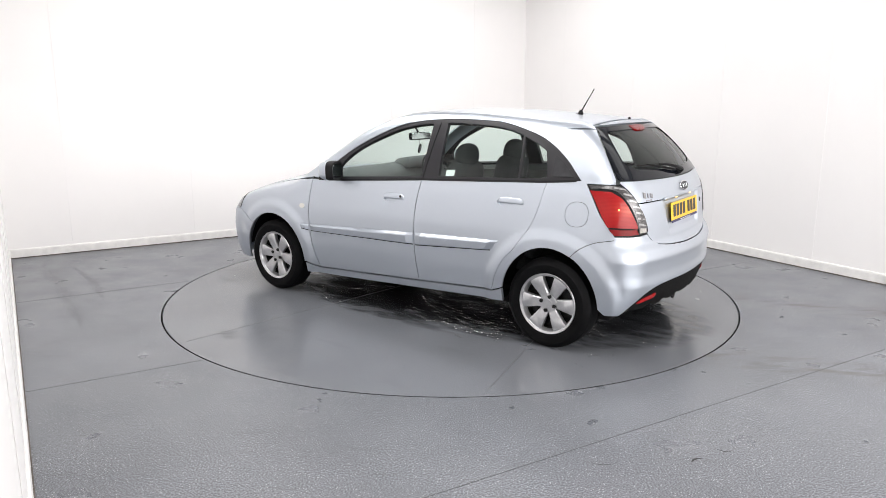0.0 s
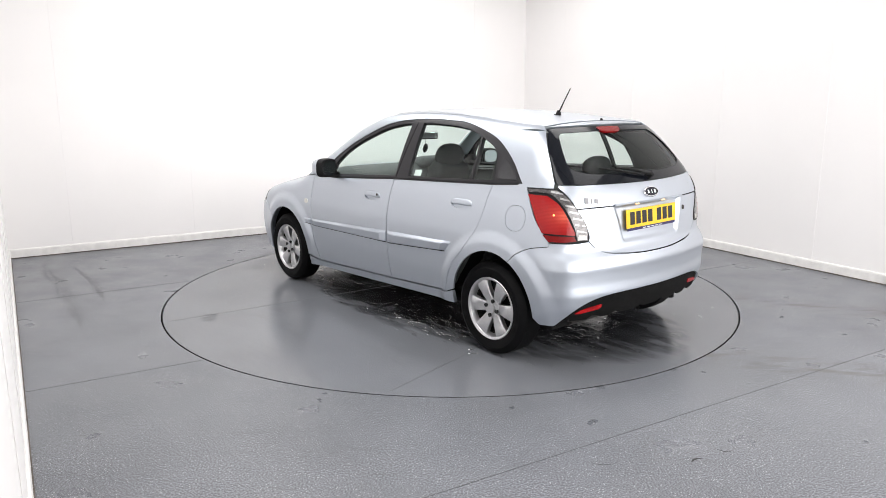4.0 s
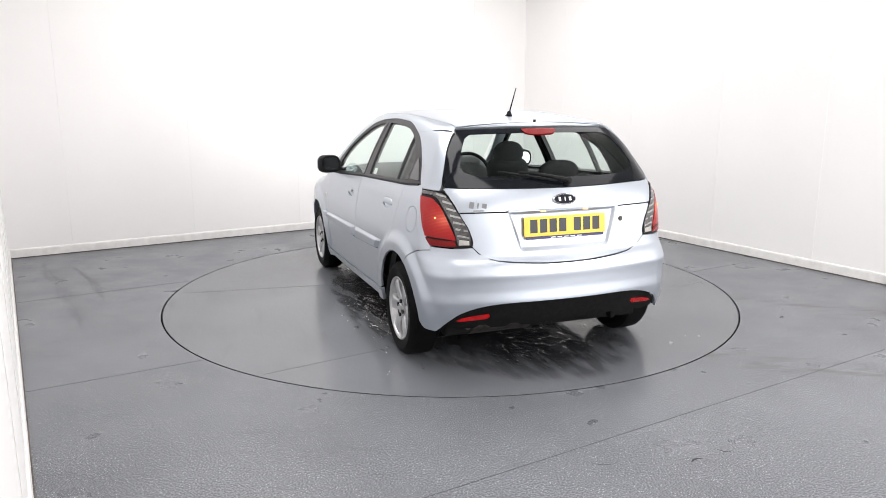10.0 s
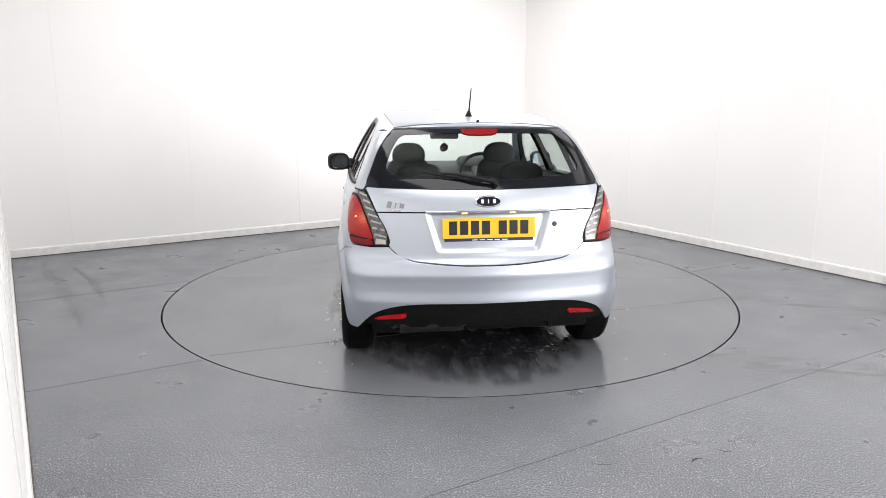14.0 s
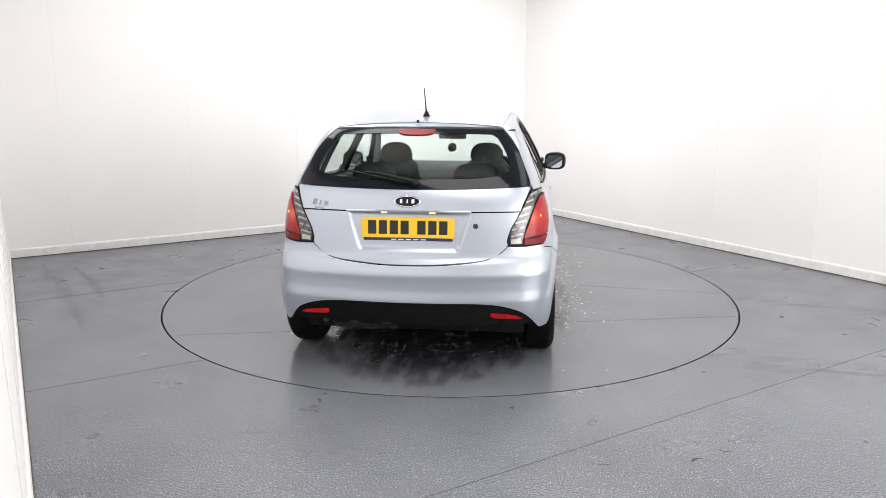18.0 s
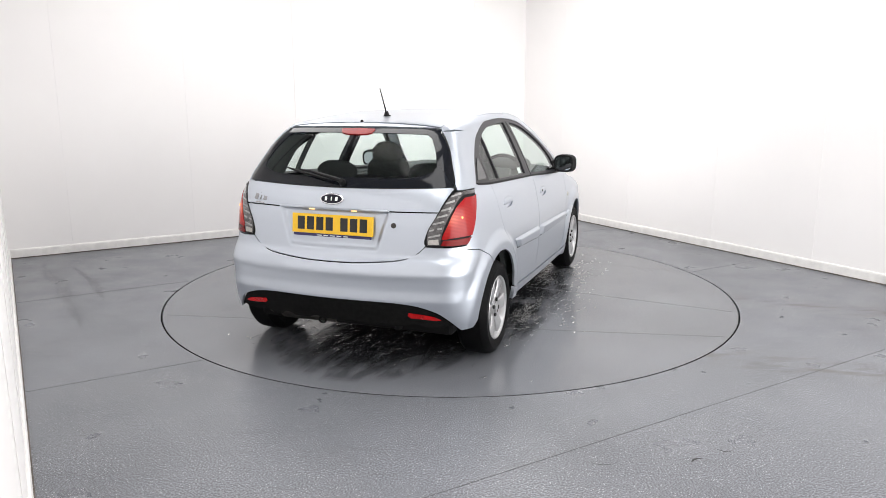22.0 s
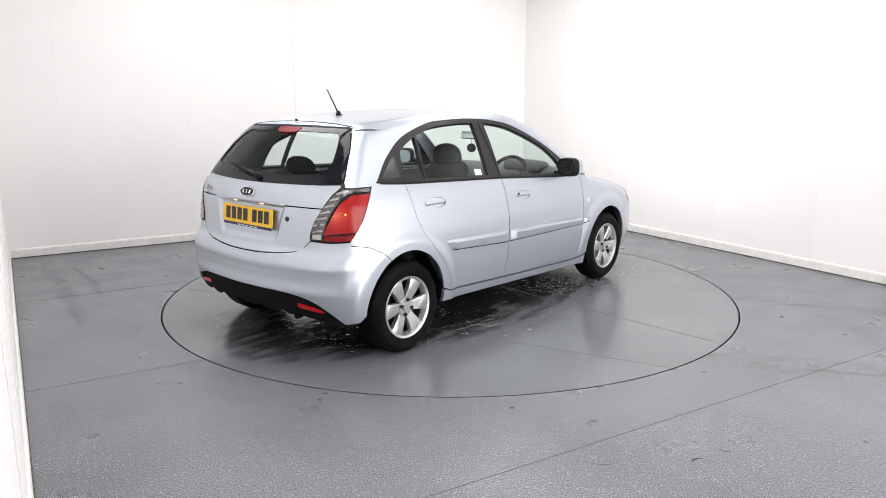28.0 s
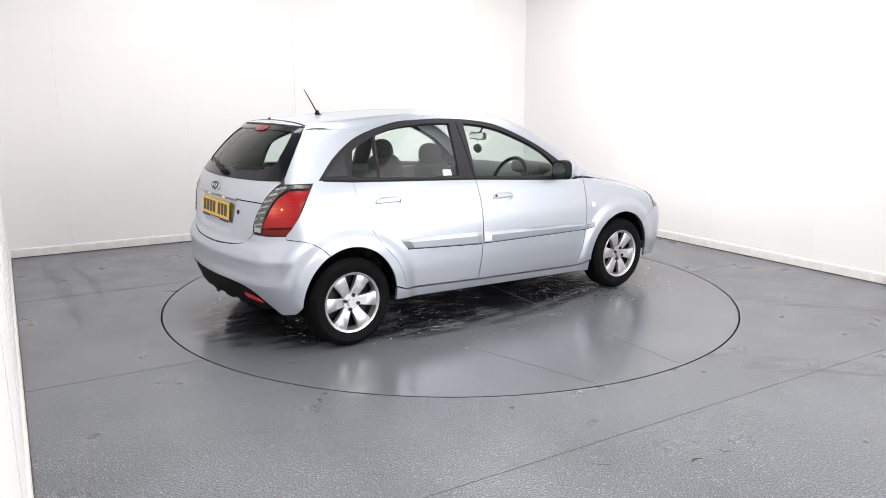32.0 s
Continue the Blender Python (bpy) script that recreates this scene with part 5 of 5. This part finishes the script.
# exhaust, tow eye, rear axle, fuel tank
smooth(part("exhaust", join(pipe([(-1.45, 0.50, 0.27), (-1.58, 0.52, 0.262), (-1.66, 0.53, 0.255)], 0.018, 16)), DARKMETAL, car, "steel exhaust pipe with a bright end"), 50)
smooth(part("silencer", tube(0.09, 0.42, Matrix.Translation((-1.55, 0.30, 0.27)) @ pose(0, 0, 0, 90, 0, 0), 24, None, 0.02), DARKMETAL, car), 40)
part("tow_eye", pipe([(-1.80 + 0.0, 0.09 + 0.022 * math.cos(a), 0.272 + 0.018 * math.sin(a)) for a in [k * math.pi / 8 for k in range(17)]], 0.006), LINER, car, "steel towing eye")
part("bracket", box((0.05, 0.03, 0.06), Matrix.Translation((-1.74, -0.374, 0.275)), 0.005, 1), LINER, car)
part("rear_axle", pipe([(-1.25, -0.62, 0.28), (-1.22, 0, 0.27), (-1.25, 0.62, 0.28)], 0.035), DARKMETAL, car)
part("fuel_tank", box((0.6, 1.0, 0.12), Matrix.Translation((-0.75, 0, 0.24)), 0.03), LINER, car)


# ---------------------------------------------------------------- inside the car
def cushion(size, m, bevel, swell=0.0):
    """A padded block."""
    bm = bmesh.new()
    bmesh.ops.create_cube(bm, size=1, matrix=Matrix.Diagonal((*size, 1)))
    bmesh.ops.bevel(bm, geom=bm.edges[:], offset=bevel, segments=4, affect="EDGES", profile=0.5)
    for v in bm.verts:
        t = 1 + swell * (1 - (2 * v.co.z / size[2]) ** 2)
        v.co.x *= t
    bmesh.ops.transform(bm, matrix=m, verts=bm.verts)
    return bm


def dome(size, m):
    """A rounded headrest, flatter at the foot."""
    bm = bmesh.new()
    bmesh.ops.create_uvsphere(bm, u_segments=24, v_segments=14, radius=1)
    for v in bm.verts:
        v.co = Vector([math.copysign(abs(c) ** p_, c) * h / 2 for c, p_, h in zip(v.co, (0.8, 0.78, 0.85), size)])
        if v.co.z < 0:
            v.co.z *= 0.8
            v.co.y *= 1 + 0.5 * v.co.z / size[2]
    bmesh.ops.transform(bm, matrix=m, verts=bm.verts)
    return bm


def front_seat(y):
    s = thing("front_seat", "dark grey cloth front seat with headrest", "seat")
    del s["category"]
    s.parent = car
    s.location = (0, y, 0)
    smooth(part("cushion", cushion((0.50, 0.50, 0.16), pose(0.08, 0, 0.50, 0, -8, 0), 0.06), CLOTH, s), 60)
    bm = cushion((0.15, 0.48, 0.62), Matrix.Translation((-0.25, 0, 0.80)) @ pose(0, 0, 0, 0, -13, 0), 0.06, 0.1)
    for v in bm.verts:  # shoulders narrow towards the top
        if v.co.z > 0.8:
            v.co.y *= 1 - 0.45 * ((v.co.z - 0.8) / 0.32)
    smooth(part("backrest", bm, CLOTH, s), 60)
    head = dome((0.12, 0.245, 0.21), Matrix.Translation((-0.315, 0, 1.125)) @ pose(0, 0, 0, 0, -8, 0))
    smooth(part("headrest", head, CLOTH, s), 60)
    for dy in (-0.05, 0.05):
        part("headrest_post", pipe([(-0.30, dy, 1.0), (-0.312, dy, 1.08)], 0.006), CHROME, s)


front_seat(0.335)
front_seat(-0.345)


def rear_seat():
    s = thing("rear_seat", "dark grey cloth rear bench with headrests", "seat")
    del s["category"]
    s.parent = car
    smooth(part("bench", cushion((0.48, 1.25, 0.18), pose(-0.72, 0, 0.52, 0, -6, 0), 0.06), CLOTH, s), 60)
    for y, w in ((0.31, 0.62), (-0.31, 0.62)):
        smooth(part("backrest", cushion((0.14, w, 0.56), Matrix.Translation((-1.04, y, 0.78)) @ pose(0, 0, 0, 0, -18, 0), 0.05), CLOTH, s), 60)
    for y in (0.33, -0.33):
        smooth(part("headrest", dome((0.10, 0.29, 0.17), Matrix.Translation((-1.125, y, 1.068)) @ pose(0, 0, 0, 0, -12, 0)), CLOTH, s), 60)


rear_seat()

# dashboard
dash = thing("dashboard", "dark grey dashboard", "dashboard")
del dash["category"]
dash.parent = car
bm = bmesh.new()
prof = [(1.05, 0.945), (0.92, 0.985), (0.78, 1.0), (0.70, 0.985), (0.64, 0.93), (0.62, 0.84), (0.66, 0.70), (0.74, 0.60), (1.05, 0.60)]
ends = [[bm.verts.new((x - (0.0 if abs(yy) < 0.5 else 0.03), yy, z - (0.0 if abs(yy) < 0.5 else 0.025))) for x, z in prof] for yy in (-0.68, -0.45, 0.0, 0.45, 0.68)]
for a, b in zip(ends, ends[1:]):
    for i in range(len(prof)):
        j = (i + 1) % len(prof)
        bm.faces.new((a[i], a[j], b[j], b[i]))
bm.faces.new(ends[0][::-1])
bm.faces.new(ends[-1])
bmesh.ops.recalc_face_normals(bm, faces=bm.faces)
smooth(part("fascia", bm, TRIMGREY, dash), 40)
smooth(part("binnacle", cushion((0.20, 0.36, 0.10), Matrix.Translation((0.70, -0.345, 0.995)) @ pose(0, 0, 0, 0, 10, 0), 0.04), TRIMGREY, dash), 60)
part("console", box((0.5, 0.22, 0.25), Matrix.Translation((0.45, 0, 0.48)), 0.04, 3), TRIMGREY, dash)
smooth(part("gear_knob", tube(0.025, 0.06, Matrix.Translation((0.38, 0, 0.66)), 16, 0.02, 0.005), BLACK, dash))

wheel_m = Matrix.Translation((0.44, -0.345, 0.915)) @ pose(0, 0, 0, 0, -65, 0)
sw = thing("steering_wheel", "dark grey steering wheel", "steering wheel")
del sw["category"]
sw.parent = car
sw.matrix_basis = wheel_m
smooth(part("rim", pipe([(0.182 * math.cos(a), 0.182 * math.sin(a), 0) for a in [k * math.pi / 18 for k in range(37)]], 0.015, 10), BLACK, sw), 60)
smooth(part("hub", cushion((0.15, 0.17, 0.05), Matrix.Translation((0, 0, -0.02)), 0.02), TRIMGREY, sw), 60)
for a in (90, 270, 180):
    part("spoke", box((0.11, 0.035, 0.018), pose(0, 0, 0, 0, 0, a) @ Matrix.Translation((0.115, 0, -0.012)), 0.006, 2), TRIMGREY, sw)

rv = thing("interior_mirror", "rear-view mirror", "mirror")
del rv["category"]
rv.parent = car
rv.matrix_basis = pose(0.385, -0.015, 1.247, 0, 6, -8)
smooth(part("housing", cushion((0.035, 0.235, 0.06), Matrix(), 0.015), BLACK, rv), 60)
part("mirror_glass", box((0.003, 0.215, 0.046), Matrix.Translation((-0.018, 0, 0)), 0.001, 1), CHROME, rv)
part("stalk", pipe([(0.01, 0, 0.02), (0.04, 0.0, 0.07), (0.05, 0, 0.11)], 0.008), BLACK, rv)
fr = thing("air_freshener", "dark round hanging air freshener", "air freshener")
del fr["category"]
fr.parent = car
fr.matrix_basis = pose(0.385, -0.012, 1.145)
smooth(part("disc", tube(0.038, 0.012, pose(0, 0, 0, 0, 78, 25), 24, None, 0.003), BLACK, fr))
part("cord", pipe([(0, 0, 0.035), (0.0, 0, 0.10)], 0.0015), BLACK, fr)


def trim_side(flip):
    # door cards and pillar trims
    card = [(0.80, 0.93), (0.75, 0.32), (-0.86, 0.36), (-1.16, 0.80), (-1.20, 1.03), (-0.23, 0.99)]
    panel("door_card", "side", card, TRIMGREY, car, "dark grey inner door trim", lift=-0.07, depth=0.03, gap=0, flip=flip, step=0.1)
    panel("door_cap", "side", [(0.72, 0.945), (-0.23, 1.005), (-1.19, 1.047), (-1.19, 1.02), (-0.23, 0.975), (0.72, 0.915)], TRIMGREY, car, lift=-0.022, depth=0.05, gap=0, flip=flip, step=0.1)
    boot = [(-1.20, 1.03), (-1.15, 0.70), (-1.45, 0.66), (-1.60, 0.70), (-1.60, 1.03)]
    panel("boot_trim", "side", boot, TRIMGREY, car, lift=-0.06, depth=0.03, gap=0, flip=flip, step=0.1)
    panel("pillar_trim", "side", [(-1.19, 1.06), (-1.17, 1.20), (-1.10, 1.28), (-1.02, 1.33), (-1.37, 1.345), (-1.44, 1.27), (-1.52, 1.16), (-1.55, 1.06)], TRIMGREY, car, "grey rear pillar trim", lift=-0.03, depth=0.01, gap=0, flip=flip, step=0.1)


two_sides(trim_side)
hl = [(0.10, 0.50), (-0.6, 0.50), (-1.36, 0.46)]
panel("headlining", "top", hl + mirror_y(hl) , HEADLINER, car, "pale roof lining", lift=-0.035, depth=0.01, gap=0, step=0.1)
part("boot_floor", box((0.55, 1.1, 0.04), Matrix.Translation((-1.45, 0, 0.62)), 0.01, 1), TRIMGREY, car)
part("parcel_shelf", box((0.30, 1.12, 0.025), Matrix.Translation((-1.33, 0, 1.0)), 0.008, 1), TRIMGREY, car, "grey parcel shelf")
part("bulkhead", box((0.04, 1.3, 0.6), Matrix.Translation((1.08, 0, 0.62)), 0.01, 1), LINER, car)
part("boot_back", box((0.03, 1.05, 0.42), Matrix.Translation((-1.72, 0, 0.80)), 0.01, 1), LINER, car)
part("gate_trim", box((0.03, 1.1, 0.10), Matrix.Translation((-1.685, 0, 1.035)) @ pose(0, 0, 0, 0, 35, 0), 0.01, 1), TRIMGREY, car)
# sticker on each rear door glass
for fl in (False, True):
    panel("window_sticker", "side", [(-0.415, 1.040), (-0.415, 1.078), (-0.485, 1.082), (-0.485, 1.042)], PALE, car, "small pale sticker in the glass", lift=-0.014, depth=0.001, gap=0, flip=fl)


# ---------------------------------------------------------------- what turns
def motions():
    rows_table, rows_car = [], []
    for i in range(33):
        turn = pose(0, 0, 0, 0, 0, START + RATE * i)
        rows_table.append((float(i), turn))
        rows_car.append((float(i), turn @ pose(-0.092, 0.022, 0)))
    walk(table_thing, rows_table)
    walk(car, rows_car)


motions()
